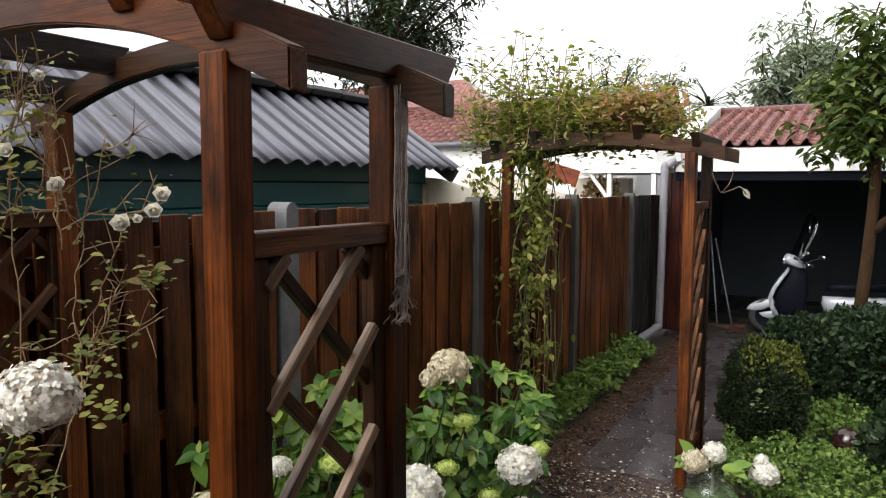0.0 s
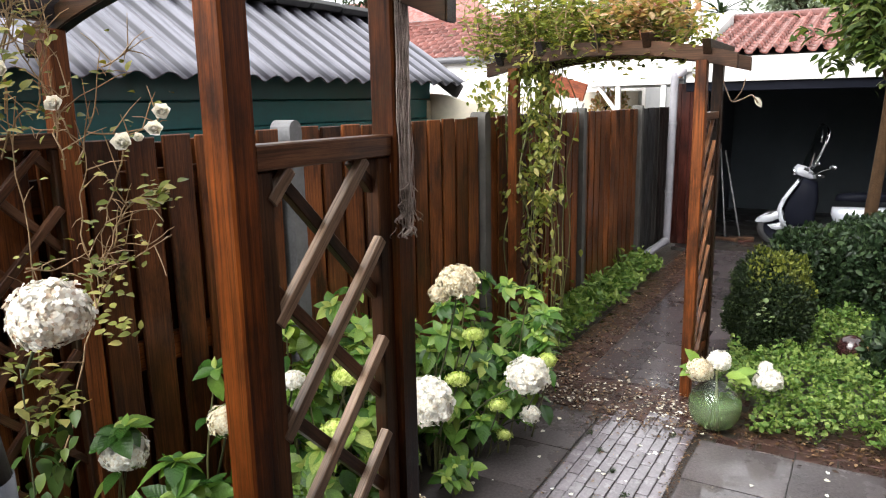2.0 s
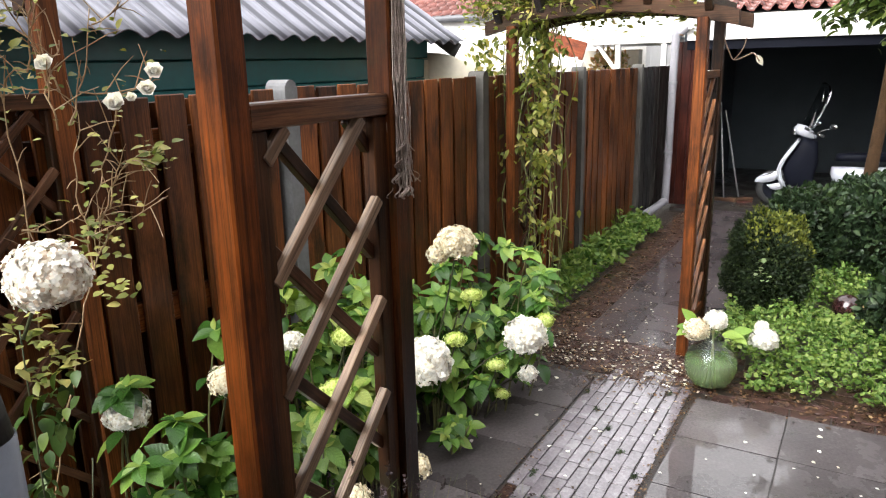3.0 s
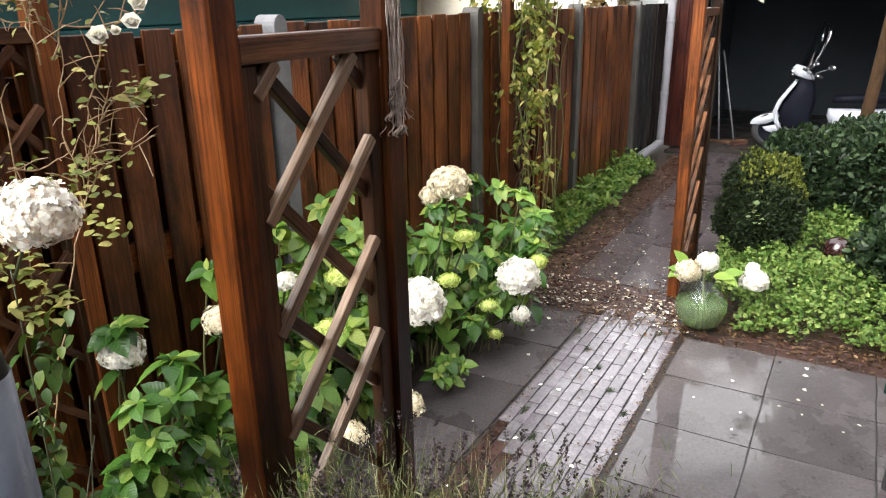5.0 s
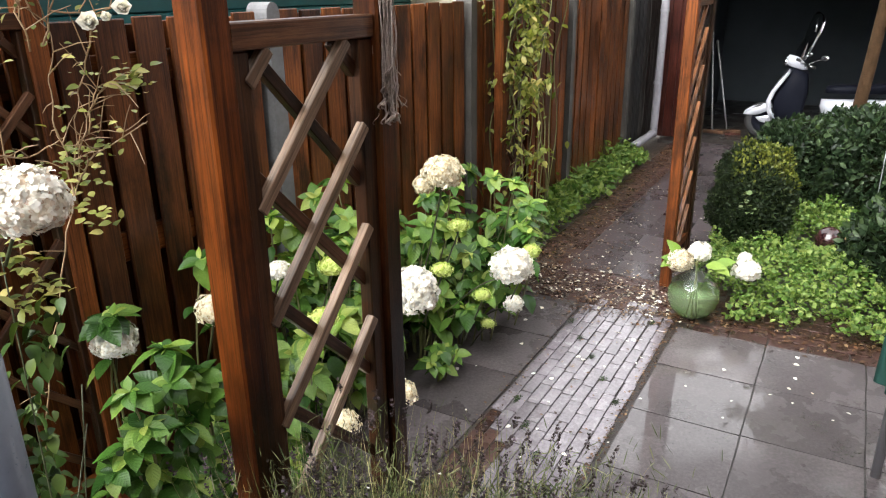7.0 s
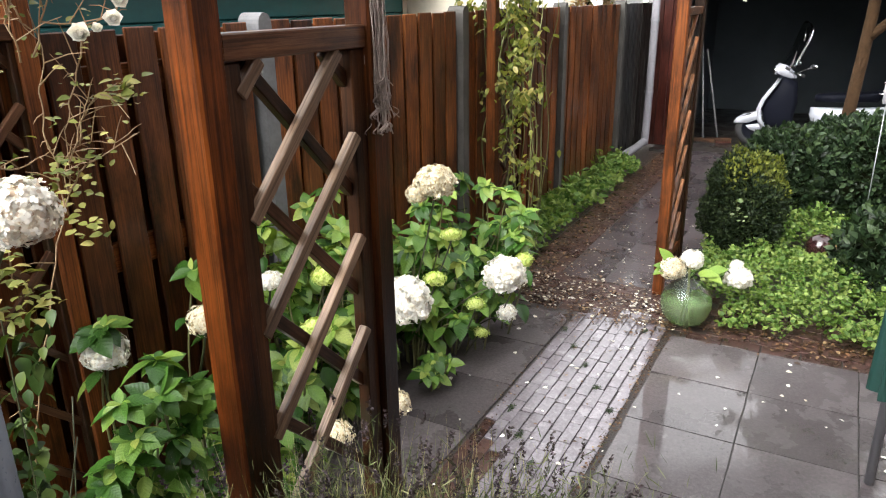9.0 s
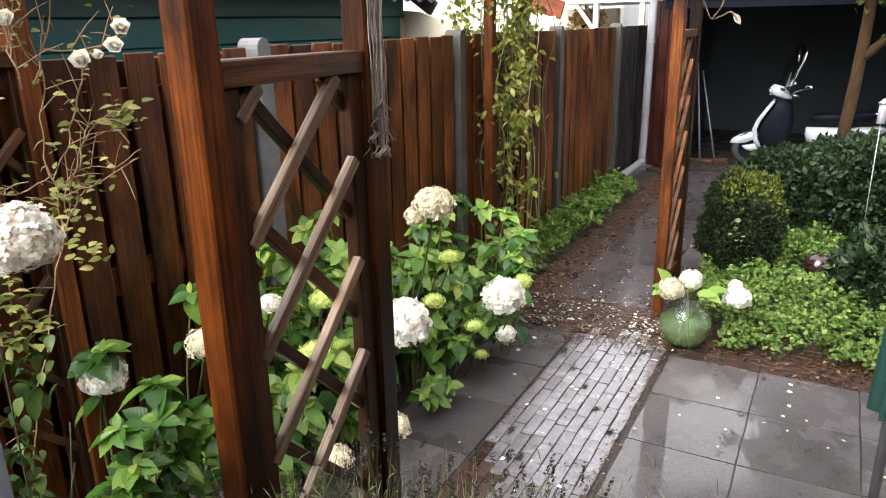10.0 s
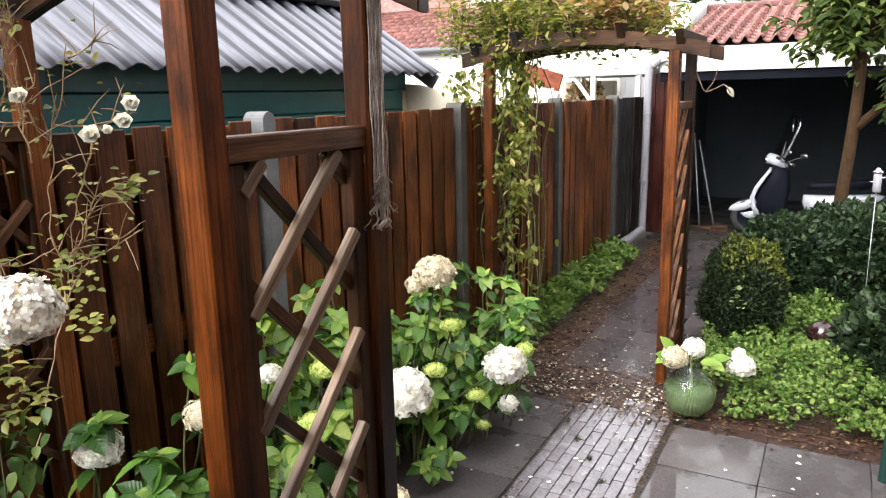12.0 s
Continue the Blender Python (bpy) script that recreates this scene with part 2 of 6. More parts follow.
M_GREENWALL = plain("green_painted_boards", (0.002, 0.058, 0.062), (0.006, 0.115, 0.118), 0.45, 3, 0.2)
M_WHITE = plain("white_paint", (0.62, 0.6, 0.58), (0.8, 0.79, 0.78), 0.5, 2, 0.15)
M_CREAM = plain("cream_plaster", (0.42, 0.38, 0.3), (0.58, 0.53, 0.43), 0.7, 3, 0.4)
# the paler stops carry the sky's wet sheen in the tile colour
M_TILE = wet_stone("clay_pantile", [(0.3, (0.095, 0.034, 0.028)), (0.55, (0.185, 0.072, 0.06)), (0.75, (0.3, 0.15, 0.13))], 3, (0.2, 0.4), vary=0.3, film=0.7, dry_film=0.7)
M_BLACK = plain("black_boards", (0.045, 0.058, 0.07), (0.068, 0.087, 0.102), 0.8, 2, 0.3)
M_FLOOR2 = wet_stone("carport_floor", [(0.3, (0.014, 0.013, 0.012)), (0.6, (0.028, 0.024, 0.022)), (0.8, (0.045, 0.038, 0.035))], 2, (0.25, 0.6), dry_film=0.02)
M_PIPE = plain("grey_plastic_pipe", (0.18, 0.175, 0.195), (0.27, 0.262, 0.285), 0.35, 4, 0.05)
M_GUTTER = plain("dark_zinc_gutter", (0.07, 0.07, 0.08), (0.12, 0.12, 0.13), 0.5, 4, 0.1)
M_BOXBOARD = wood("orange_red_board", (0.1, 0.025, 0.01), (0.22, 0.055, 0.02), (0.36, 0.1, 0.04))
M_ZINC = plain("zinc", (0.22, 0.22, 0.24), (0.36, 0.36, 0.38), 0.4, 4, 0.1, metallic=0.6)
M_HYD = leafy("hydrangea_leaf", [(0, (0.022, 0.066, 0.013)), (0.4, (0.058, 0.138, 0.025)), (0.75, (0.12, 0.225, 0.045)), (1, (0.22, 0.31, 0.07))], 0.22, "object")
M_STEM = plain("green_stem", (0.08, 0.1, 0.03), (0.16, 0.15, 0.06), 0.6, 20, 0.2)
M_TWIG = plain("brown_twig", (0.13, 0.075, 0.035), (0.3, 0.2, 0.1), 0.6, 20, 0.3)
M_BARK = plain("tree_bark", (0.018, 0.01, 0.005), (0.066, 0.036, 0.017), 0.9, 12, 0.8, 0.01)
M_BARK.node_tree.nodes["Principled BSDF"].inputs["Specular IOR Level"].default_value = 0.15
M_PETAL = leafy("cream_florets", [(0, (0.68, 0.6, 0.5)), (0.25, (0.8, 0.76, 0.7)), (0.6, (0.9, 0.88, 0.86)), (1, (0.94, 0.93, 0.92))], 0.5, thin=0.22, glow=(1, 1, 1))
M_FADED = leafy("faded_florets", [(0, (0.46, 0.36, 0.22)), (0.4, (0.74, 0.64, 0.48)), (1, (0.87, 0.83, 0.73))], 0.5, thin=0.3, glow=(1, 1, 1))
M_BUFF = leafy("browning_florets", [(0, (0.52, 0.38, 0.29)), (0.18, (0.76, 0.67, 0.59)), (0.5, (0.88, 0.84, 0.8)), (1, (0.94, 0.92, 0.91))], 0.5, thin=0.2, glow=(1, 1, 1))
M_LIME = leafy("lime_florets", [(0, (0.3, 0.4, 0.08)), (0.5, (0.5, 0.58, 0.18)), (1, (0.68, 0.72, 0.34))], 0.5, thin=0.3)
M_ROSE = leafy("white_rose_petal", [(0, (0.86, 0.82, 0.8)), (1, (0.92, 0.91, 0.9))], 0.5, thin=0.5, glow=(1, 1, 1))
M_ROSELEAF = leafy("rose_leaf", [(0, (0.075, 0.095, 0.022)), (0.5, (0.17, 0.175, 0.045)), (0.85, (0.33, 0.3, 0.11)), (1, (0.3, 0.23, 0.08))], 0.4)
M_VINE = leafy("vine_leaf", [(0, (0.07, 0.095, 0.025)), (0.4, (0.16, 0.18, 0.05)), (0.8, (0.28, 0.28, 0.09)), (1, (0.46, 0.38, 0.16))], 0.35, thin=0.5)
M_AUTUMN = leafy("autumn_leaf", [(0, (0.14, 0.18, 0.05)), (0.3, (0.36, 0.27, 0.15)), (0.65, (0.5, 0.32, 0.22)), (1, (0.42, 0.18, 0.12))], 0.45, thin=0.45)
# darkened copy of the vine's leaf: its shade is painted into the colour
M_VINESHADE = leafy("ivy_leaf", [(0, (0.007, 0.015, 0.004)), (0.5, (0.016, 0.032, 0.008)), (0.9, (0.032, 0.054, 0.013)), (1, (0.06, 0.07, 0.017))], 0.55, thin=0.1)
M_VINELEAF = leafy("honeysuckle_leaf", [(0, (0.018, 0.04, 0.01)), (0.5, (0.042, 0.078, 0.018)), (1, (0.09, 0.125, 0.032))], 0.4, thin=0.15)
M_COVER = leafy("ground_cover_leaf", [(0, (0.045, 0.1, 0.02)), (0.5, (0.125, 0.205, 0.05)), (1, (0.27, 0.34, 0.11))], 0.45, thin=0.3)
M_BOX = leafy("clipped_bush_leaf", [(0, (0.009, 0.017, 0.008)), (0.6, (0.02, 0.034, 0.014)), (1, (0.05, 0.07, 0.026))], 0.55)
M_BOXTIP = leafy("young_shoot_leaf", [(0, (0.045, 0.065, 0.014)), (1, (0.19, 0.2, 0.04))], 0.4)
M_SPRIG = leafy("pale_ivy_leaf", [(0, (0.09, 0.14, 0.05)), (0.6, (0.2, 0.26, 0.12)), (1, (0.45, 0.5, 0.34))], 0.45)
M_SHRUB = leafy("shrub_leaf", [(0, (0.009, 0.017, 0.009)), (0.6, (0.023, 0.042, 0.02)), (1, (0.07, 0.105, 0.052))], 0.35)
M_TREE = leafy("tree_leaf", [(0, (0.024, 0.045, 0.014)), (0.5, (0.07, 0.105, 0.03)), (1, (0.18, 0.21, 0.07))], 0.4, thin=0.35)
# the haze of distance is mixed into these pale leaf colours
M_FAR = leafy("hazed_far_leaf", [(0, (0.15, 0.185, 0.15)), (1, (0.29, 0.33, 0.27))], 0.6)
M_LITTER = leafy("leaf_litter", [(0, (0.02, 0.011, 0.007)), (0.45, (0.06, 0.03, 0.017)), (0.8, (0.13, 0.066, 0.033)), (1, (0.28, 0.19, 0.11))], 0.3, thin=0.05)
M_FALLEN = leafy("fallen_petal", [(0, (0.22, 0.18, 0.14)), (0.5, (0.5, 0.46, 0.41)), (0.85, (0.75, 0.72, 0.68)), (1, (0.85, 0.84, 0.8))], 0.5, thin=0.1)
M_LAVLEAF = leafy("lavender_leaf", [(0, (0.04, 0.055, 0.024)), (0.6, (0.12, 0.145, 0.065)), (1, (0.25, 0.25, 0.14))], 0.7, thin=0.1)
M_LAVSTEM = leafy("lavender_stem", [(0, (0.09, 0.12, 0.04)), (0.45, (0.22, 0.22, 0.1)), (0.8, (0.36, 0.31, 0.17)), (1, (0.5, 0.43, 0.27))], 0.6)
M_DRYGRASS = leafy("bleached_grass", [(0, (0.2, 0.19, 0.08)), (0.6, (0.38, 0.34, 0.18)), (1, (0.5, 0.46, 0.3))], 0.5)
M_LAVHEAD = leafy("lavender_head", [(0, (0.022, 0.016, 0.016)), (0.75, (0.064, 0.048, 0.05)), (1, (0.12, 0.09, 0.13))], 0.7, thin=0.1)
M_SCOOTWHITE = plain("white_lacquer", (0.36, 0.375, 0.42), (0.44, 0.455, 0.5), 0.2, 3, 0.02, coat=0.5)
M_STALK = plain("dark_stalk", (0.02, 0.028, 0.01), (0.05, 0.055, 0.02), 0.6, 20, 0.2)
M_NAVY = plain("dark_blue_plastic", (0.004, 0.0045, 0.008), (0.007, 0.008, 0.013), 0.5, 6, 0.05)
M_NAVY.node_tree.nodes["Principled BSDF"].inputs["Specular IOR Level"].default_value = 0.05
M_RUBBER = plain("black_rubber", (0.012, 0.012, 0.013), (0.025, 0.025, 0.026), 0.6, 10, 0.2)
M_CHROME = plain("chrome", (0.6, 0.6, 0.62), (0.75, 0.75, 0.77), 0.15, 4, 0.02, metallic=1.0)
M_GREYPLASTIC = plain("blue_grey_plastic", (0.045, 0.055, 0.075), (0.075, 0.088, 0.115), 0.35, 8, 0.3)
M_PARASOL = plain("green_canvas", (0.004, 0.03, 0.024), (0.008, 0.05, 0.04), 0.6, 10, 0.4)
M_BALL = plain("dark_glazed_ball", (0.012, 0.005, 0.006), (0.04, 0.014, 0.015), 0.2, 6, 0.03, coat=0.6)
M_REDBROOM = plain("dull_red_bristle", (0.06, 0.02, 0.014), (0.12, 0.04, 0.03), 0.7, 20, 0.3)


def clear(name, colour, rough=0.0, ior=1.45):
    m, nt, b = material(name)
    b.inputs["Base Color"].default_value = (*colour, 1)
    b.inputs["Roughness"].default_value = rough
    b.inputs["IOR"].default_value = ior
    b.inputs["Transmission Weight"].default_value = 1.0
    return m


def thin_glass(name, tint):
    """A thin pane or wall of glass: light passes straight on, gloss rises at the rim."""
    m, nt, b = material(name)
    see, gloss, mix, rim = (nt.nodes.new("ShaderNode" + k) for k in ("BsdfTransparent", "BsdfGlossy", "MixShader", "LayerWeight"))
    see.inputs[0].default_value = (*tint, 1)
    gloss.inputs["Roughness"].default_value = 0.02
    rim.inputs["Blend"].default_value = 0.5
    edge = nt.nodes.new("ShaderNodeMath")
    edge.operation, edge.inputs[1].default_value = "POWER", 3.5
    nt.links.new(rim.outputs["Facing"], edge.inputs[0])
    nt.links.new(scaled(nt, edge.outputs[0], 0.025, 0.5), mix.inputs[0])
    nt.links.new(see.outputs[0], mix.inputs[1])
    nt.links.new(gloss.outputs[0], mix.inputs[2])
    nt.links.new(mix.outputs[0], nt.nodes["Material Output"].inputs[0])
    nt.nodes.remove(b)
    return m


M_GLASS = thin_glass("green_glass", (0.93, 0.97, 0.94))
M_WATER = clear("murky_water", (0.36, 0.45, 0.24), 0.0, 1.33)
M_WATER.node_tree.nodes["Principled BSDF"].inputs["Transmission Weight"].default_value = 0.7
M_SCREEN = clear("wind_screen", (0.75, 0.78, 0.8))


# ---- builders ----
def part(name, bm, mat, parent=None, label="", smooth=False):
    """Links a bmesh as one mesh object under a thing or a part."""
    me = bpy.data.meshes.new(name)
    bm.normal_update()
    bm.to_mesh(me)
    bm.free()
    me.materials.append(mat)
    if smooth:
        me.polygons.foreach_set("use_smooth", [True] * len(me.polygons))
    ob = new(name, me)
    ob.parent = parent
    if label:
        ob["label"] = label
    return ob


def thing(name, label, category, at=(0, 0, 0), group="", kind=""):
    """An empty at the base of a thing that holds its parts."""
    ob = new(name)
    ob.empty_display_size = 0.1
    ob.location = at
    return tagged(ob, label, category, group, kind)


def box(bm, x0, x1, y0, y1, z0, z1, bevel=0.004, m=None):
    vs = [bm.verts.new((x, y, z)) for x in (x0, x1) for y in (y0, y1) for z in (z0, z1)]
    fs = [bm.faces.new([vs[i] for i in q]) for q in ((0, 1, 3, 2), (4, 6, 7, 5), (0, 4, 5, 1), (2, 3, 7, 6), (0, 2, 6, 4), (1, 5, 7, 3))]
    if bevel:
        es = list({e for f in fs for e in f.edges})
        out = bmesh.ops.bevel(bm, geom=es, offset=bevel, segments=1, affect="EDGES", clamp_overlap=True)
        vs = list({v for f in out["faces"] for v in f.verts} | {v for v in vs if v.is_valid})
    if m is not None:
        bmesh.ops.transform(bm, matrix=m, verts=[v for v in vs if v.is_valid])
    return vs


def boxed(x0, x1, y0, y1, z0, z1, bevel=0.004):
    bm = bmesh.new()
    box(bm, x0, x1, y0, y1, z0, z1, bevel)
    return bm


def beam(a, b, w, h, bevel=0.003, up=(0, 0, 1)):
    """A bar from a to b, w wide and h high."""
    a, b = Vector(a), Vector(b)
    d = (b - a).normalized()
    side = d.cross(Vector(up)).normalized()
    top = side.cross(d)
    m = Matrix((side, top, d)).transposed().to_4x4()
    m.translation = a
    bm = bmesh.new()
    box(bm, -w / 2, w / 2, -h / 2, h / 2, 0, (b - a).length, bevel)
    bm.transform(m)
    return bm


def ring_frame(d, ref=None):
    d = Vector(d).normalized()
    r = Vector(ref) if ref else (Vector((0, 0, 1)) if abs(d.z) < 0.9 else Vector((1, 0, 0)))
    u = d.cross(r).normalized()
    return u, d.cross(u)


def tube(bm, pts, radii, n=8, cap=True):
    """A round tube through points, with a radius at each."""
    pts = [Vector(p) for p in pts]
    if isinstance(radii, (int, float)):
        radii = [radii] * len(pts)
    rings, u = [], None
    for i, p in enumerate(pts):
        d = (pts[min(i + 1, len(pts) - 1)] - pts[max(i - 1, 0)]).normalized()
        if u is None:
            u, v = ring_frame(d)
        else:
            u = (u - d * u.dot(d)).normalized()
            v = d.cross(u)
        rings.append([bm.verts.new(p + float(radii[i]) * (math.cos(a) * u + math.sin(a) * v)) for a in (2 * math.pi * k / n for k in range(n))])
    for r0, r1 in zip(rings, rings[1:]):
        for k in range(n):
            bm.faces.new((r0[k], r0[(k + 1) % n], r1[(k + 1) % n], r1[k]))
    if cap:
        bm.faces.new(rings[0][::-1])
        bm.faces.new(rings[-1])
    return bm


def lathe(profile, n=32, centre=(0, 0)):
    """A turned body from (radius, height) pairs."""
    bm = bmesh.new()
    rows = [[bm.verts.new((centre[0] + r * math.cos(2 * math.pi * k / n), centre[1] + r * math.sin(2 * math.pi * k / n), z)) for k in range(n)] for r, z in profile]
    for a, b in zip(rows, rows[1:]):
        for k in range(n):
            bm.faces.new((a[k], a[(k + 1) % n], b[(k + 1) % n], b[k]))
    bmesh.ops.remove_doubles(bm, verts=bm.verts, dist=1e-5)
    return bm


def bent(points, steps=6):
    """A smooth line through points (Catmull-Rom)."""
    p = [Vector(q) for q in points]
    p = [2 * p[0] - p[1]] + p + [2 * p[-1] - p[-2]]
    out = []
    for a, b, c, d in zip(p, p[1:], p[2:], p[3:]):
        for i in range(steps):
            t = i / steps
            out.append(0.5 * ((2 * b) + (c - a) * t + (2 * a - 5 * b + 4 * c - d) * t * t + (3 * b - a - 3 * c + d) * t ** 3))
    out.append(p[-2])
    return out


def leaf_shape(width=0.5, fold=0.25, droop=0.25, segs=5, blunt=0.9, wave=0.0):
    """A leaf of length 1 along y, folded at its midrib, as verts and faces."""
    vs, fs = [], []
    for i in range(segs + 1):
        t = i / segs
        w = width * 0.5 * (math.sin(math.pi * t ** blunt) ** 0.8 if 0 < t < 1 else 0.02)
        z = -droop * t * t
        e = wave * math.sin(9 * t)
        vs += [(-w, t, z + fold * w + e), (0, t, z), (w, t, z + fold * w - e)]
    for i in range(segs):
        a = 3 * i
        fs += [(a, a + 1, a + 4, a + 3), (a + 1, a + 2, a + 5, a + 4)]
    return np.array(vs), fs


def toothed_leaf(width, fold, droop, cup=0.0):
    """A pointed oval leaf with a toothed rim, cupped along its midrib."""
    vs, fs, segs = [], [], 11
    for i in range(segs + 1):
        t = i / segs
        w = width * 0.5 * max(0.012, math.sin(math.pi * t ** 0.86) ** 0.8 * (1 - 0.16 * t ** 3)) * (1.03 if i % 2 else 0.98)
        z = -droop * t * t + cup * t
        vs += [(-w, t + 0.015 * (i % 2), z + fold * w), (-w * 0.5, t, z + fold * w * 0.62), (0, t, z), (w * 0.5, t, z + fold * w * 0.62), (w, t + 0.015 * (i % 2), z + fold * w)]
    for i in range(segs):
        a = 5 * i
        fs += [(a + k, a + k + 1, a + k + 6, a + k + 5) for k in range(4)]
    return np.array(vs), fs


SMALL_LEAF = leaf_shape(0.55, 0.3, 0.2, 3)
ROUND_LEAF = leaf_shape(0.85, 0.2, 0.2, 3, 0.75)
LONG_LEAF = leaf_shape(0.3, 0.3, 0.3, 3)


def frames(axis, up):
    """Orthonormal frames with y along axis and z near up, for arrays of vectors."""
    y = axis / np.maximum(np.linalg.norm(axis, axis=1, keepdims=True), 1e-9)
    x = np.cross(y, up)
    x /= np.maximum(np.linalg.norm(x, axis=1, keepdims=True), 1e-9)
    return np.stack([x, y, np.cross(x, y)], axis=2)


def cloud(name, shape, at, axis, up, size, mat, parent=None, label="", smooth=True):
    """Many small leaves or petals joined in one mesh."""
    v, f = shape
    at, axis, up, size = np.asarray(at, float), np.asarray(axis, float), np.asarray(up, float), np.asarray(size, float)
    fr = frames(axis, up)
    w = np.einsum("nij,vj->nvi", fr, v) * size[:, None, None] + at[:, None, :]
    n, k = w.shape[:2]
    quads = np.array(f)
    faces = (quads[None] + (np.arange(n) * k)[:, None, None]).reshape(-1, quads.shape[1])
    me = bpy.data.meshes.new(name)
    me.vertices.add(n * k)
    me.vertices.foreach_set("co", w.reshape(-1))
    me.loops.add(faces.size)
    me.loops.foreach_set("vertex_index", faces.reshape(-1).astype(np.int32))
    me.polygons.add(len(faces))
    me.polygons.foreach_set("loop_start", np.arange(0, faces.size, quads.shape[1]).astype(np.int32))
    if smooth:
        me.polygons.foreach_set("use_smooth", [True] * len(faces))
    me.update(calc_edges=True)
    me.validate()
    me.materials.append(mat)
    ob = new(name, me)
    ob.parent = parent
    if label:
        ob["label"] = label
    return ob


def rng(seed):
    return np.random.default_rng(seed)


def outward(g, n, tilt=0.5):
    """Random directions, mostly sideways and up."""
    d = g.normal(size=(n, 3))
    d[:, 2] = np.abs(d[:, 2]) * tilt
    return d


def simple_mesh(name, shape, mat):
    me = bpy.data.meshes.new(name)
    me.from_pydata([tuple(v) for v in shape[0]], [], shape[1])
    me.polygons.foreach_set("use_smooth", [True] * len(me.polygons))
    me.materials.append(mat)
    return me


def place(name, me, parent, at, axis, up, size):
    """One more object on shared mesh data, with its y along axis."""
    y = Vector(axis).normalized()
    x = y.cross(Vector(up)).normalized()
    m = Matrix((x, y, x.cross(y))).transposed().to_4x4() @ Matrix.Scale(size, 4)
    m.translation = at
    ob = new(name, me)
    ob.parent = parent
    ob.matrix_local = m
    return ob


def beam_part(name, a, b, w, h, mat, parent, up=(0, 0, 1), bevel=0.003, label=""):
    """A bar from a to b whose grain runs along it."""
    a, b = Vector(a), Vector(b)
    d = (b - a).normalized()
    side = d.cross(Vector(up)).normalized()
    m = Matrix((side, side.cross(d), d)).transposed().to_4x4()
    m.translation = a
    ob = part(name, boxed(-w / 2, w / 2, -h / 2, h / 2, 0, (b - a).length, bevel), mat, parent, label)
    ob.matrix_local = m
    return ob


# ---- ground ----
def ground_sheet():
    bm = bmesh.new()
    xs = [-400, -60, -12, -2] + [i * 0.25 for i in range(-4, 22)] + [8, 20, 60, 400]
    ys = [-400, -60, -10] + [i * 0.25 for i in range(0, 44)] + [14, 30, 80, 400]
    g = [[bm.verts.new((x, y, -0.05 + (0.02 * noise.noise((x * 2, y * 2, 0)) if -2 < x < 6 and 0 < y < 11 else 0))) for y in ys] for x in xs]
    for a, b in zip(g, g[1:]):
        for i in range(len(ys) - 1):
            bm.faces.new((a[i], b[i], b[i + 1], a[i + 1]))
    return tagged(part("ground", bm, M_SOIL, None, smooth=True), "dark wet garden soil under the planting", "ground", kind="structure")


ground_sheet()

# ---- garden fence ----
FENCE_TOP = 1.81
POSTS = [-0.78, 1.08, 2.94, 4.83, 6.77, 8.69]


FENCE = thing("fence", "dark brown stained board fence with concrete posts, wet", "fence")


def fence_panel(y0, y1, seed, mat=None):
    g, M_B = random.Random(seed), mat or M_FENCE
    f = thing("panel", "", "", (0, (y0 + y1) / 2, 0))
    f.parent = FENCE
    L = (y1 - y0) / 2
    for z in (0.3, 1.0, 1.635):
        beam_part("rail", (-0.054, -L, z), (-0.054, L, z), 0.03, 0.11, M_B, f)
    n = round((y1 - y0) / 0.16)
    part("edge_board", boxed(-0.086, -0.072, -L, -L + 0.09, 0.02, FENCE_TOP - 0.02, 0.003), M_B, f)
    part("edge_board", boxed(-0.086, -0.072, L - 0.09, L, 0.02, FENCE_TOP - 0.02, 0.003), M_B, f)
    step = (y1 - y0) / n
    for i in range(n):
        y = -L + (i + 0.5) * step
        top = FENCE_TOP + g.uniform(-0.006, 0.004)
        for x, dy, w in ((-0.028, 0, step * (0.79 if y0 < 2 else 0.86)), (-0.08, step / 2, step - 0.006)):
            if i == n - 1 and dy:
                continue
            ob = part("board", boxed(-0.009, 0.009, -w / 2, w / 2, 0, top - 0.04, 0.004), M_B, f)
            ob.matrix_local = pose(x, y + dy + g.uniform(-0.003, 0.003), 0.04 - (0.02 if dy else 0), g.uniform(-0.15, 0.15), g.uniform(-0.2, 0.2), 0)
    return f


def concrete_post(y):
    bm = bmesh.new()
    ring, w = [], 0.04
    for x in (-0.06, 0.055):
        pts = [(x, -w, -0.1), (x, -w, 1.8)] + [(x, -w * math.cos(math.pi * k / 8), 1.8 + 0.045 * math.sin(math.pi * k / 8)) for k in range(1, 8)] + [(x, w, 1.8), (x, w, -0.1)]
        ring.append([bm.verts.new(q) for q in pts])
    bm.faces.new(ring[0])
    bm.faces.new(ring[1][::-1])
    for k in range(len(ring[0])):
        j = (k + 1) % len(ring[0])
        bm.faces.new((ring[0][k], ring[1][k], ring[1][j], ring[0][j]))
    bmesh.ops.recalc_face_normals(bm, faces=bm.faces)
    part("concrete_post", bm, M_MOSSPOST if y > 4 else M_CONCRETE, FENCE, "grey concrete post with a rounded top").location = (-0.035, y, 0)


for y in POSTS:
    concrete_post(y)
for i, (a, b) in enumerate(zip(POSTS, POSTS[1:])):
    fence_panel(a + 0.055, b - 0.055, i)
fence_panel(8.745, 10.26, 9, M_TARRED)

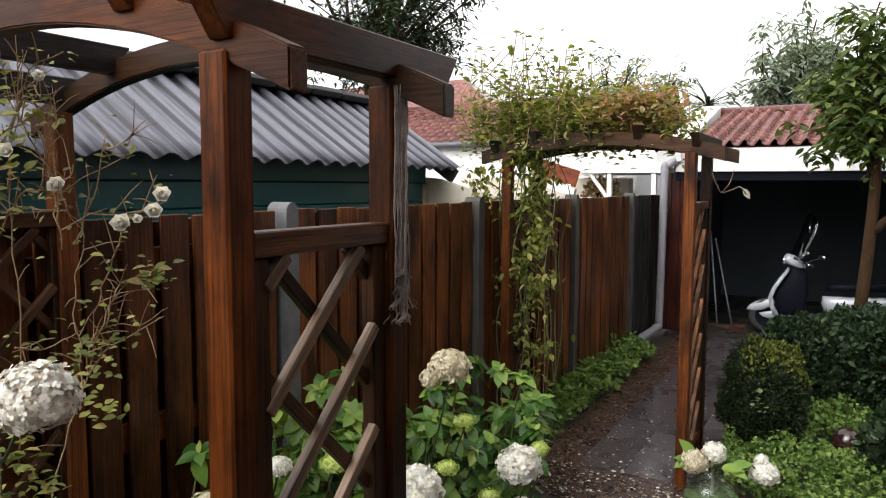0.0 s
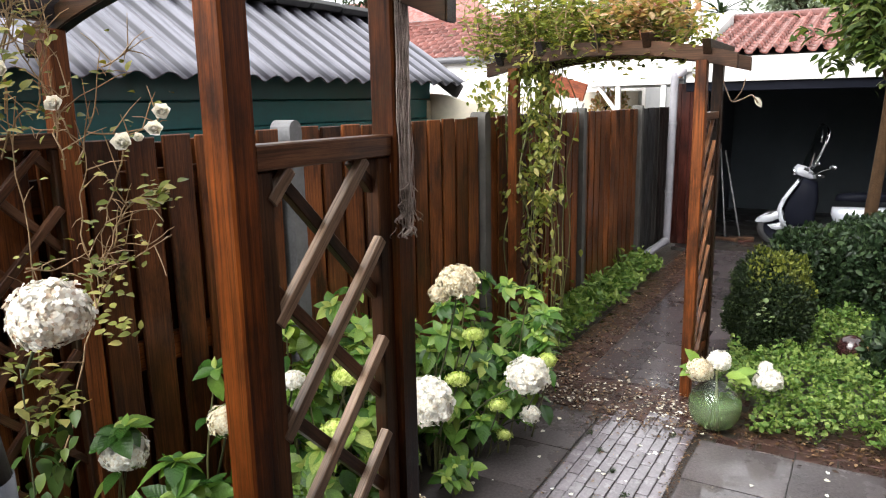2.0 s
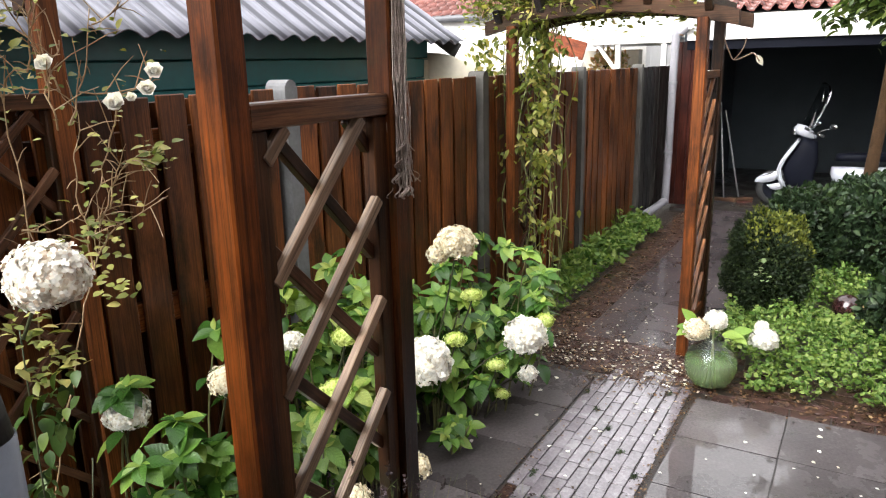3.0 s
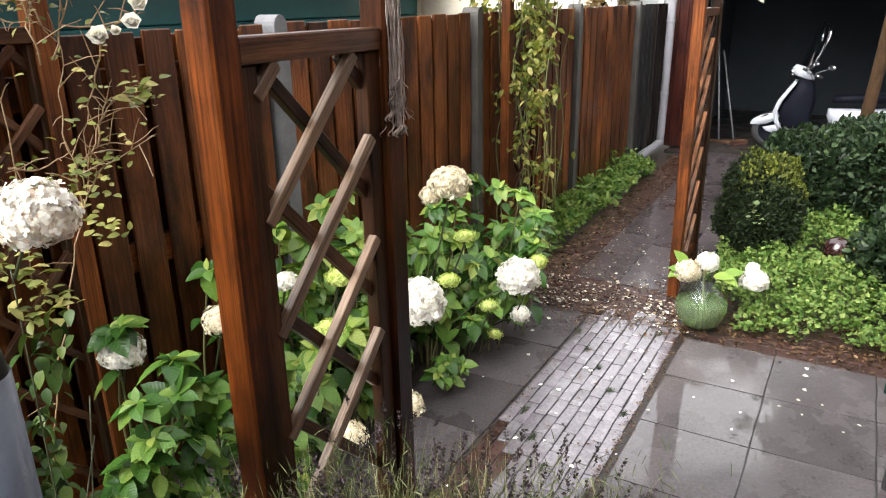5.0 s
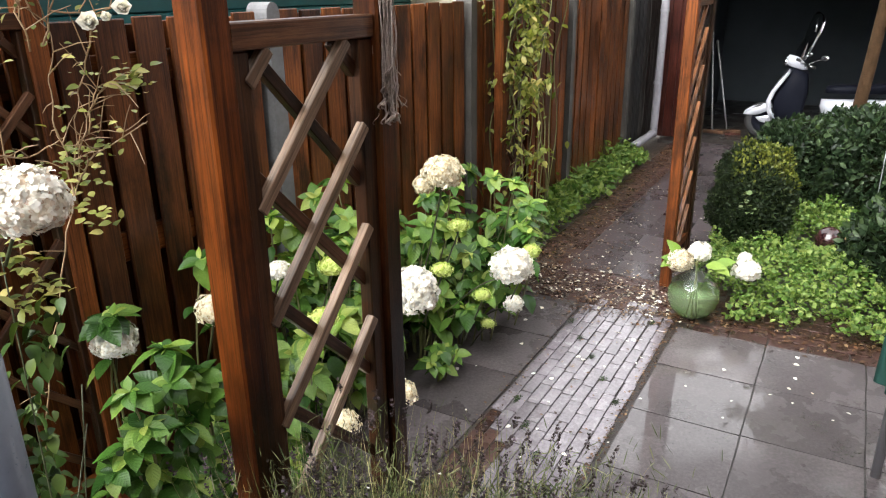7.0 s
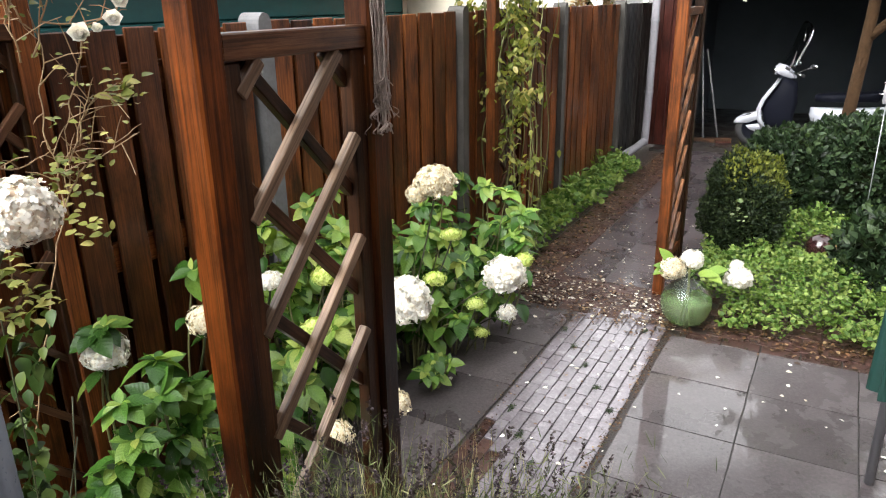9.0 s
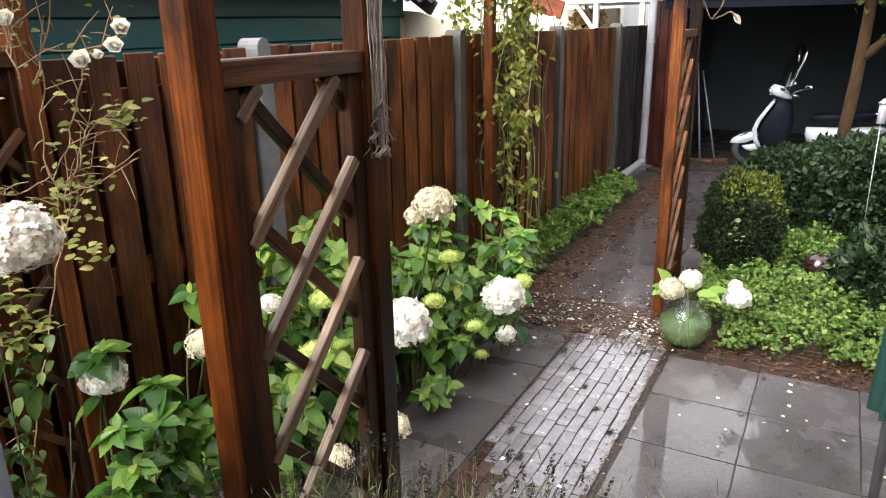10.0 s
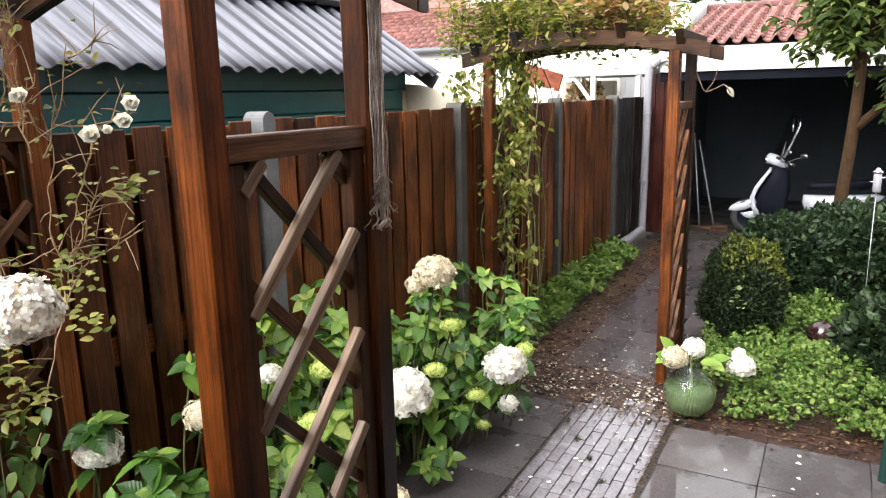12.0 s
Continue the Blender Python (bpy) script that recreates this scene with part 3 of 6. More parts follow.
# ---- neighbour's shed with the corrugated roof ----
def corrugated(name, y0, y1, x0, z0, x1, z1, parent, pitch=0.177, amp=0.019):
    bm = bmesh.new()
    n = int((y1 - y0) / pitch * 14)
    d = Vector((x1 - x0, 0, z1 - z0)).normalized()
    nrm = Vector((-d.z, 0, d.x)) if d.x > 0 else Vector((d.z, 0, -d.x))
    rows = []
    segs = 6
    for s in range(segs + 1):
        t = s / segs
        row = []
        for k in range(n + 1):
            y = y0 + (y1 - y0) * k / n
            a = 2 * math.pi * (y - y1) / pitch + 2.6
            h = amp * (math.sin(a) + 0.16 * math.sin(2 * a + 0.9)) + 0.003 * noise.noise((y * 3, t * 4, 1))
            row.append(bm.verts.new(Vector((x0 + (x1 - x0) * t, y, z0 + (z1 - z0) * t)) + nrm * h))
        rows.append(row)
    for a, b in zip(rows, rows[1:]):
        for k in range(n):
            bm.faces.new((a[k], a[k + 1], b[k + 1], b[k]))
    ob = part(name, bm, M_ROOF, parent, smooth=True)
    md = ob.modifiers.new("thickness", "SOLIDIFY")
    md.thickness = 0.007
    return ob


def shed():
    s = thing("shed", "dark green shed with a grey corrugated roof behind the fence", "shed", (0, 0, 0))
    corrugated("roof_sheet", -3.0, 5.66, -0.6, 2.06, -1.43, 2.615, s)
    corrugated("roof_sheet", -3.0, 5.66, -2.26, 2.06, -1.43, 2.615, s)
    for k in range(24):
        y = -3.0 + k * 0.365
        part("ridge_cap", boxed(-1.56, -1.30, y, y + 0.38, 2.6 + 0.004 * (k % 2), 2.665 + 0.004 * (k % 2), 0.03), M_TAR, s)
    for z in [0.06 + i * 0.145 for i in range(14)]:
        ob = part("board", boxed(-0.012, 0.012, -4.2, 4.2, 0, 0.139, 0.004), M_GREENWALL, s)
        ob.matrix_local = pose(-0.82, 1.25, z, 0, 3, 0)
    # gable wall with its verge board
    bm = bmesh.new()
    vs = [bm.verts.new((x, 5.45, z)) for x, z in ((-0.8, 0), (-0.8, 1.93), (-1.43, 2.5), (-2.06, 1.93), (-2.06, 0))]
    f = bm.faces.new(vs)
    r = bmesh.ops.extrude_face_region(bm, geom=[f])
    bmesh.ops.translate(bm, vec=(0, -0.06, 0), verts=[v for v in r["geom"] if isinstance(v, bmesh.types.BMVert)])
    bmesh.ops.recalc_face_normals(bm, faces=bm.faces)
    part("gable_wall", bm, M_CREAM, s, "cream rendered gable wall")
    for x1 in (-0.62, -2.24):
        beam_part("verge_board", (x1, 5.6, 1.99), (-1.43, 5.6, 2.55), 0.025, 0.12, M_TAR, s)
    # cream rendered wing wall with a sloping top beside the gable
    bm = bmesh.new()
    f = bm.faces.new([bm.verts.new((x, 5.47, z)) for x, z in ((-0.98, 0), (-0.98, 2.0), (-0.72, 1.975), (-0.26, 1.85), (-0.2, 1.82), (-0.2, 0))])
    r = bmesh.ops.extrude_face_region(bm, geom=[f])
    bmesh.ops.translate(bm, vec=(0, 0.08, 0), verts=[v for v in r["geom"] if isinstance(v, bmesh.types.BMVert)])
    bmesh.ops.recalc_face_normals(bm, faces=bm.faces)
    part("wing_wall", bm, M_CREAM, s, "cream rendered wing wall with a sloping top")
    part("wall_lining", boxed(-0.92, -0.88, -3.0, 5.4, 0, 2.2, 0.004), M_GREENWALL, s)
    part("back_wall", boxed(-2.06, -2.0, -3.0, 5.4, 0, 1.95, 0.004), M_GREENWALL, s)
    return s


shed()


# ---- houses behind ----
def pantile_rows(parent, origin, along, upslope, across, up, w=0.22, h=0.3, limit=300):
    """A roof slope of clay pantiles: the nearest ones single, the rest joined."""
    along, upslope = Vector(along).normalized(), Vector(upslope).normalized()
    nrm = along.cross(upslope)
    nrm = nrm if nrm.z > 0 else -nrm
    bm = bmesh.new()
    prof = [(0.0, 0.0), (0.05, -0.024), (0.11, -0.028), (0.15, 0.016), (0.185, 0.052), (0.215, 0.03), (0.235, 0.0)]
    prof = [(u * w / 0.22, z) for u, z in prof]
    lower = [bm.verts.new((u, 0, z + 0.05)) for u, z in prof]
    low2 = [bm.verts.new((u, 0, z + 0.008)) for u, z in prof]
    upper = [bm.verts.new((u, h + 0.05, z)) for u, z in prof]
    for a, b in ((lower, upper), (low2, lower)):
        for k in range(len(prof) - 1):
            bm.faces.new((a[k], a[k + 1], b[k + 1], b[k]))
    me = bpy.data.meshes.new("pantile")
    bm.normal_update()
    bm.to_mesh(me)
    bm.free()
    me.materials.append(M_TILE)
    me.polygons.foreach_set("use_smooth", [True] * len(me.polygons))
    m = Matrix((along, upslope, nrm)).transposed().to_4x4()
    if along.cross(upslope).z < 0:
        m = Matrix((-along, upslope, nrm)).transposed().to_4x4()
        origin = Vector(origin) + along * across
    nx, ny = int(across / w), int(up / h)
    count = 0
    for j in range(ny):
        for i in range(nx):
            if count >= limit:
                return
            mm = m.copy()
            mm.translation = Vector(origin) + m.to_3x3() @ Vector((i * w, j * h, 0))
            ob = new("pantile", me)
            ob.parent = parent
            ob.matrix_local = mm
            count += 1


def house_left():
    h = thing("house", "long low white house with a red clay pantile roof", "house", (0, 0, 0))
    part("wall", boxed(-9.5, -1.1, 13.0, 13.3, 0, 2.72, 0.01), M_WHITE, h)
    part("wall", boxed(-1.4, -1.1, 13.3, 18, 0, 2.72, 0.01), M_WHITE, h)
    bm = tube(bmesh.new(), [(-9.6, 12.86, 2.72), (-1.0, 12.86, 2.72)], 0.07, 10)
    part("gutter", bm, M_GUTTER, h, "dark grey zinc gutter", True)
    bm = bmesh.new()
    vs = [bm.verts.new(q) for q in ((-9.6, 12.85, 2.70), (-1.0, 12.85, 2.70), (-1.0, 15.6, 3.72), (-9.6, 15.6, 3.72))]
    bm.faces.new(vs)
    vs = [bm.verts.new(q) for q in ((-9.6, 18.35, 2.70), (-1.0, 18.35, 2.70), (-1.0, 15.6, 3.72), (-9.6, 15.6, 3.72))]
    bm.faces.new(vs)
    part("roof_deck", bm, M_TAR, h)
    pantile_rows(h, (-8.0, 12.84, 2.74), (1, 0, 0), (0, 2.75, 1.02), 7.0, 2.95, limit=300)
    part("ridge", tube(bmesh.new(), [(-9.6, 15.6, 3.76), (-1.0, 15.6, 3.76)], 0.1, 10), M_TILE, h, smooth=True)
    return h


def house_far():
    h = thing("house", "distant house with a steep pale red tiled roof", "house", (0, 0, 0))
    bm = bmesh.new()
    for q in (((-26, 30, 4.6), (-11.2, 30, 4.6), (-15.3, 33, 7.3), (-24, 33, 7.3)), ((-11.2, 30, 4.6), (-11.2, 36, 4.6), (-15.3, 33, 7.3)), ((-26, 36, 4.6), (-26, 30, 4.6), (-24, 33, 7.3))):
        bm.faces.new([bm.verts.new(p) for p in q])
    part("roof", bm, M_TILE, h)
    part("wall", boxed(-25.6, -11.6, 30.4, 35.6, 0, 4.6, 0.02), M_WHITE, h)
    return h


house_left()
house_far()


def carport():
    c = thing("carport", "open carport with a white fascia, dark inside, under a pantile roof", "carport", (0, 0, 0))
    part("fascia", boxed(0.24, 7.0, 9.76, 9.8, 2.1, 2.39, 0.006), M_WHITE, c, "white painted fascia board")
    # near-black strip under the fascia, coloured to read as the inner shade
    part("shade_lintel", boxed(0.24, 7.0, 9.802, 9.92, 1.99, 2.12, 0.006), M_NAVY, c)
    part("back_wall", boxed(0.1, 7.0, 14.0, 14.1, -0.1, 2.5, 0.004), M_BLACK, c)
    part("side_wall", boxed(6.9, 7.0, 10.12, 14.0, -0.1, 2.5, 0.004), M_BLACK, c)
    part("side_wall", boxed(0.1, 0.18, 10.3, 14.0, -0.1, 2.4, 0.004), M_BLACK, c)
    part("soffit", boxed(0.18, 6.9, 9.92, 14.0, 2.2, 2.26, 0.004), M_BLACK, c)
    # wall added out of view to cut the light inside the carport
    part("light_stop_wall", boxed(2.85, 6.9, 10.13, 10.2, -0.1, 2.28, 0.004), M_BLACK, c)
    for k, x in enumerate((0.042, 0.155, 0.268, 0.381)):
        ob = part("cladding_board", boxed(-0.055, 0.055, -0.012, 0.012, 0, 2.1, 0.004), M_REDWOOD, c, "red-brown cladding board")
        ob.matrix_local = pose(x, 10.24, 0)
    bm = bmesh.new()
    bm.faces.new([bm.verts.new(q) for q in ((0.3, 9.75, 2.39), (7.0, 9.75, 2.39), (7.0, 12.6, 3.03), (0.3, 12.6, 3.03))])
    bm.faces.new([bm.verts.new(q) for q in ((0.3, 15.2, 2.40), (7.0, 15.2, 2.40), (7.0, 12.6, 3.03), (0.3, 12.6, 3.03))])
    part("roof_deck", bm, M_TAR, c)
    pantile_rows(c, (0.4, 9.73, 2.42), (1, 0, 0), (0, 2.85, 0.64), 4.4, 2.95, 0.165, 0.21, limit=360)
    part("ridge", tube(bmesh.new(), [(0.3, 12.6, 3.06), (7.0, 12.6, 3.06)], 0.1, 10), M_TILE, c, smooth=True)
    beam_part("verge_board", (0.17, 9.66, 2.3), (0.17, 12.62, 3.12), 0.3, 0.15, M_WHITE, c, label="white verge board")
    bm = tube(bmesh.new(), bent([(0.26, 9.72, 2.42), (0.26, 9.72, 2.28), (0.15, 9.68, 2.16), (0.132, 9.66, 2.04), (0.115, 9.66, 0.28), (0.105, 9.58, 0.14), (0.04, 9.0, 0.085)], 5), 0.048, 14)
    part("downpipe", bm, M_PIPE, c, "grey plastic downpipe with a bent foot", True)
    for z in (0.75, 1.6):
        part("pipe_clip", lathe([(0.049, z), (0.056, z), (0.056, z + 0.03), (0.049, z + 0.03)], 16, (0.115 + 0.0097 * (z - 0.28), 9.66)), M_ZINC, c)
    return c


carport()


def lean_to():
    l = thing("lean_to", "white timber lean-to with a pale corrugated roof", "outbuilding", (0, 0, 0))
    ob = corrugated("roof_sheet", 10.9, 12.4, -0.2, 2.22, -1.9, 2.22, l, 0.13, 0.02)
    ob.data.materials.clear()
    ob.data.materials.append(M_WHITE)
    beam_part("fascia", (-2.0, 10.88, 2.16), (-0.2, 10.88, 2.16), 0.03, 0.1, M_WHITE, l)
    part("upper_wall", boxed(-2.2, 0.2, 12.4, 12.46, 2.1, 2.62, 0.006), M_WHITE, l)
    for x in (-1.6, -0.95, -0.3):
        beam_part("post", (x, 10.92, 0), (x, 10.92, 2.12), 0.07, 0.07, M_WHITE, l, up=(0, 1, 0))
    beam_part("brace", (-1.25, 10.92, 2.1), (-0.98, 10.92, 1.75), 0.05, 0.05, M_WHITE, l, up=(0, 1, 0))
    beam_part("rail", (-2.0, 10.92, 1.72), (-0.2, 10.92, 1.72), 0.05, 0.06, M_WHITE, l)
    return l


lean_to()


def tilted_sign():
    s = thing("planter_box", "weathered red-brown timber box on a white ledge", "planter", (0, 0, 0))
    beam_part("front_board", (-2.02, 10.7, 2.22), (-1.37, 10.7, 2.02), 0.04, 0.25, M_BOXBOARD, s)
    beam_part("ledge", (-2.05, 10.68, 2.01), (-1.4, 10.68, 1.82), 0.1, 0.11, M_WHITE, s)
    beam_part("support", (-1.95, 10.7, 0), (-1.95, 10.7, 2.1), 0.07, 0.07, M_WHITE, s, up=(0, 1, 0))
    beam_part("support", (-1.5, 10.7, 0), (-1.5, 10.7, 1.95), 0.07, 0.07, M_WHITE, s, up=(0, 1, 0))
    return s


tilted_sign()
part_wall = tagged(part("wall_white", boxed(-4.0, -1.0, 12.2, 12.4, 0, 2.05, 0.01), M_CREAM), "low cream garden wall behind the fence", "wall", kind="structure")


# ---- rose arches ----
def arc_bar(name, xm, half, z_mid, curve, y, w, h, mat, parent):
    """A curved head beam: its grain runs along its local z."""
    bm = bmesh.new()
    n = 18
    rings = []
    for i in range(n + 1):
        s = -half + 2 * half * i / n
        z = -curve * s * s
        rings.append([bm.verts.new(q) for q in ((z, -w / 2, s), (z + h, -w / 2, s), (z + h, w / 2, s), (z, w / 2, s))])
    for a, b in zip(rings, rings[1:]):
        for k in range(4):
            bm.faces.new((a[k], a[(k + 1) % 4], b[(k + 1) % 4], b[k]))
    bm.faces.new(rings[0][::-1])
    bm.faces.new(rings[-1])
    bmesh.ops.recalc_face_normals(bm, faces=bm.faces)
    es = [e for e in bm.edges if len(e.link_faces) == 2 and e.calc_face_angle(0) > 1.0]
    bmesh.ops.bevel(bm, geom=es, offset=0.004, segments=2, affect="EDGES")
    ob = part(name, bm, mat, parent)
    # local x is up, local z runs along the world's x
    m = Matrix(((0, 0, 1), (0, -1, 0), (1, 0, 0))).to_4x4()
    m.translation = (xm, y, z_mid)
    ob.matrix_local = m
    return ob


def rose_arch(xl, xr, y0, y1, w, z_mid, curve, h, purlins, mats, label, panel_top, over=0.21, lattice=(True, True)):
    a = thing("rose_arch", label, "garden arch", (0, 0, 0))
    m_post, m_head, m_lath = mats
    xm = (xl + xr) / 2
    top = z_mid - curve * (xr - xm) ** 2
    for x in (xr, xl):
        for y in (y0, y1):
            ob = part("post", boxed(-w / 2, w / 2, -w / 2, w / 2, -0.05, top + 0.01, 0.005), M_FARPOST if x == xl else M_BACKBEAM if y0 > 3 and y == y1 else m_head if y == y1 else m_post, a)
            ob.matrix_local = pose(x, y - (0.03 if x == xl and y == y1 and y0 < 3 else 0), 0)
    for y in (y0, y1):
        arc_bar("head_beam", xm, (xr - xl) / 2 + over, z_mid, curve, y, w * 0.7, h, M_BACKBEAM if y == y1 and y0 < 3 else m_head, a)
    for x in purlins:
        z = z_mid - curve * (x - xm) ** 2 + h - 0.012
        # notched over the head beams, both ends cut back on the underside
        L = y1 - y0 + 0.09 + (0.26 if x > xm or y0 > 3 else 0.03)
        bm = boxed(-0.024, 0.024, -0.042, 0.042, 0, L, 0.003)
        for v in bm.verts:
            if v.co.y > 0:
                v.co.z += 0.055 if v.co.z < 0.5 else -0.055
        # left-hand purlins take dark blue-grey timber, right-hand ones the head timber
        ob = part("purlin", bm, M_PURLIN if x < xm else m_head, a)
        ob.matrix_local = Matrix.Translation((x, y0 - 0.09, z + 0.014)) @ pose(0, 0, 0, -90, 0, 0)
    for x, on in ((xr, lattice[0]), (xl, lattice[1])):
        if not on:
            continue
        p = thing("side_panel", "", "", (x, 0, 0))
        p.parent = a
        ya, yb = y0 + w / 2, y1 - w / 2
        s = 0.048
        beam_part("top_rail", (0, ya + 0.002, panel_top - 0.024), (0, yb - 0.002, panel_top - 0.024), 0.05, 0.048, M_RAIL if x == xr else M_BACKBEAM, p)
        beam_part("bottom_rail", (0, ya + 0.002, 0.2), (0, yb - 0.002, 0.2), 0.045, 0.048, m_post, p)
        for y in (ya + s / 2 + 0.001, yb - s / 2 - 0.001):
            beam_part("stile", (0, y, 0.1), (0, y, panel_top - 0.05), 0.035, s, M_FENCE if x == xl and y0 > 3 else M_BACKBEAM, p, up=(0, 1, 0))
        # crossed laths, clipped to the frame
        fy0, fy1, fz0, fz1 = ya + s * 0.85, yb - s * 0.85, 0.22, panel_top - 0.05
        for sgn, dx in ((1, 0.011), (-1, -0.011)):
            c = LATH_START[sgn]
            while c < 3.5:
                # z = c + sgn * slope * (y - ymid)
                k, ym, pts = LATH_SLOPE * sgn, (ya + yb) / 2, []
                for y in (fy0, fy1):
                    z = c + k * (y - ym)
                    if fz0 <= z <= fz1:
                        pts.append((dx, y, z))
                for z in (fz0, fz1):
                    y = ym + (z - c) / k
                    if fy0 < y < fy1:
                        pts.append((dx, y, z))
                if len(pts) >= 2 and (Vector(pts[0]) - Vector(pts[1])).length > 0.06 and not (y0 < 3 and sgn > 0 and c < 0.8):
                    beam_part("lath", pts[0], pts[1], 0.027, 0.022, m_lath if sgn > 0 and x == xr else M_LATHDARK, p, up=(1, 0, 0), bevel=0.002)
                c += LATH_STEP[sgn]
    return a


LATH_SLOPE, LATH_STEP, LATH_START = 1.0, {1: 0.238, -1: 0.2475}, {1: -0.001, -1: 0.158}
rose_arch(0.02, 1.26, 1.393, 1.889, 0.066, 2.252, 0.29, 0.074, (0.02, 0.28, 1.03, 1.28), (M_ARCH, M_HEAD, M_LATH),
          "red-brown oiled timber rose arch with diagonal lattice sides, wet", 1.837, 0.168)
rose_arch(0.09, 1.33, 5.095, 5.64, 0.068, 2.185, 0.165, 0.09, (0.0, 0.3, 0.68, 1.0, 1.36), (M_FARPOST, M_DARK, M_RAIL),
          "weathered timber rose arch over the path, overgrown with a climber", 1.82, 0.2)


# ---- hydrangeas ----
M_HYDYOUNG = leafy("young_hydrangea_leaf", [(0, (0.1, 0.2, 0.036)), (0.5, (0.19, 0.3, 0.055)), (1, (0.34, 0.41, 0.1))], 0.25, "object")
HYD_LEAVES = [simple_mesh("hydrangea_leaf", toothed_leaf(*q), M_HYD) for q in ((0.6, 0.24, 0.24), (0.66, 0.16, 0.34), (0.56, 0.32, 0.14), (0.62, 0.2, 0.44), (0.68, 0.28, 0.3))]
HYD_YOUNG = [simple_mesh("young_leaf", toothed_leaf(*q), M_HYDYOUNG) for q in ((0.54, 0.3, 0.12), (0.6, 0.22, 0.24))]


def hydrangea(label, stems, seed, leaf=0.13):
    """stems: base and tip of each shoot. Leaves stand in crossed pairs, with a rosette at the tip."""
    g = random.Random(seed)
    b0 = Vector(stems[0][0])
    h = thing("hydrangea", label, "shrub", b0, "hydrangeas along the fence")
    for base, tip in stems:
        base, tip = Vector(base) - b0, Vector(tip) - b0
        mid = base.lerp(tip, 0.5) + Vector((g.uniform(-0.04, 0.04), g.uniform(-0.04, 0.04), 0.06))
        line = bent([base, mid, tip], 5)
        part("stem", tube(bmesh.new(), line, [0.006 - 0.003 * i / len(line) for i in range(len(line))], 5), M_STEM, h, smooth=True)
        length = (tip - base).length
        n = max(1, min(2 if b0.y < 2.1 else 4, int(length * 0.75 / 0.11)))
        turn = g.uniform(0, 3.1)
        for k in range(n):
            t = 1 - 0.8 * (k + 0.6) / (n + 0.4)
            p = base.lerp(mid, t * 2) if t < 0.5 else mid.lerp(tip, t * 2 - 1)
            a = turn + k * math.pi / 2 + g.uniform(-0.3, 0.3)
            for q in (a, a + math.pi):
                s = leaf * g.uniform(0.75, 1.2) * (0.85 + 0.25 * k / n)
                ax = Vector((math.cos(q), math.sin(q), g.uniform(-0.85, 0.15)))
                place("leaf", g.choice(HYD_LEAVES), h, p + ax * 0.02, ax, (g.uniform(-0.25, 0.25), g.uniform(-0.25, 0.25), 1), s)
        # a star of leaves at the tip, leaning to the light
        face = Vector((0.3 + g.uniform(-0.55, 0.55), -0.3 + g.uniform(-0.55, 0.55), 1)).normalized()
        u, v = ring_frame(face)
        for tier, (count, lift, size) in enumerate(((4, 0.0, 1.05), (4, 0.35, 0.85), (3, 0.9, 0.5))):
            for k in range(count):
                q = turn + tier * 0.75 + k * 2 * math.pi / count + g.uniform(-0.25, 0.25)
                ax = math.cos(q) * u + math.sin(q) * v + face * (lift + g.uniform(-0.6, 0.2))
                young = g.random() < (0.65 if 2.1 < b0.y < 3.1 else 0.32 if b0.y > 2.2 else 0.05) + 0.45 * (tier == 2)
                place("leaf", g.choice(HYD_YOUNG if young else HYD_LEAVES), h, tip, ax, face + Vector((g.uniform(-0.35, 0.35), g.uniform(-0.35, 0.35), 0)), leaf * size * g.uniform(0.7, 1.15))
    return h


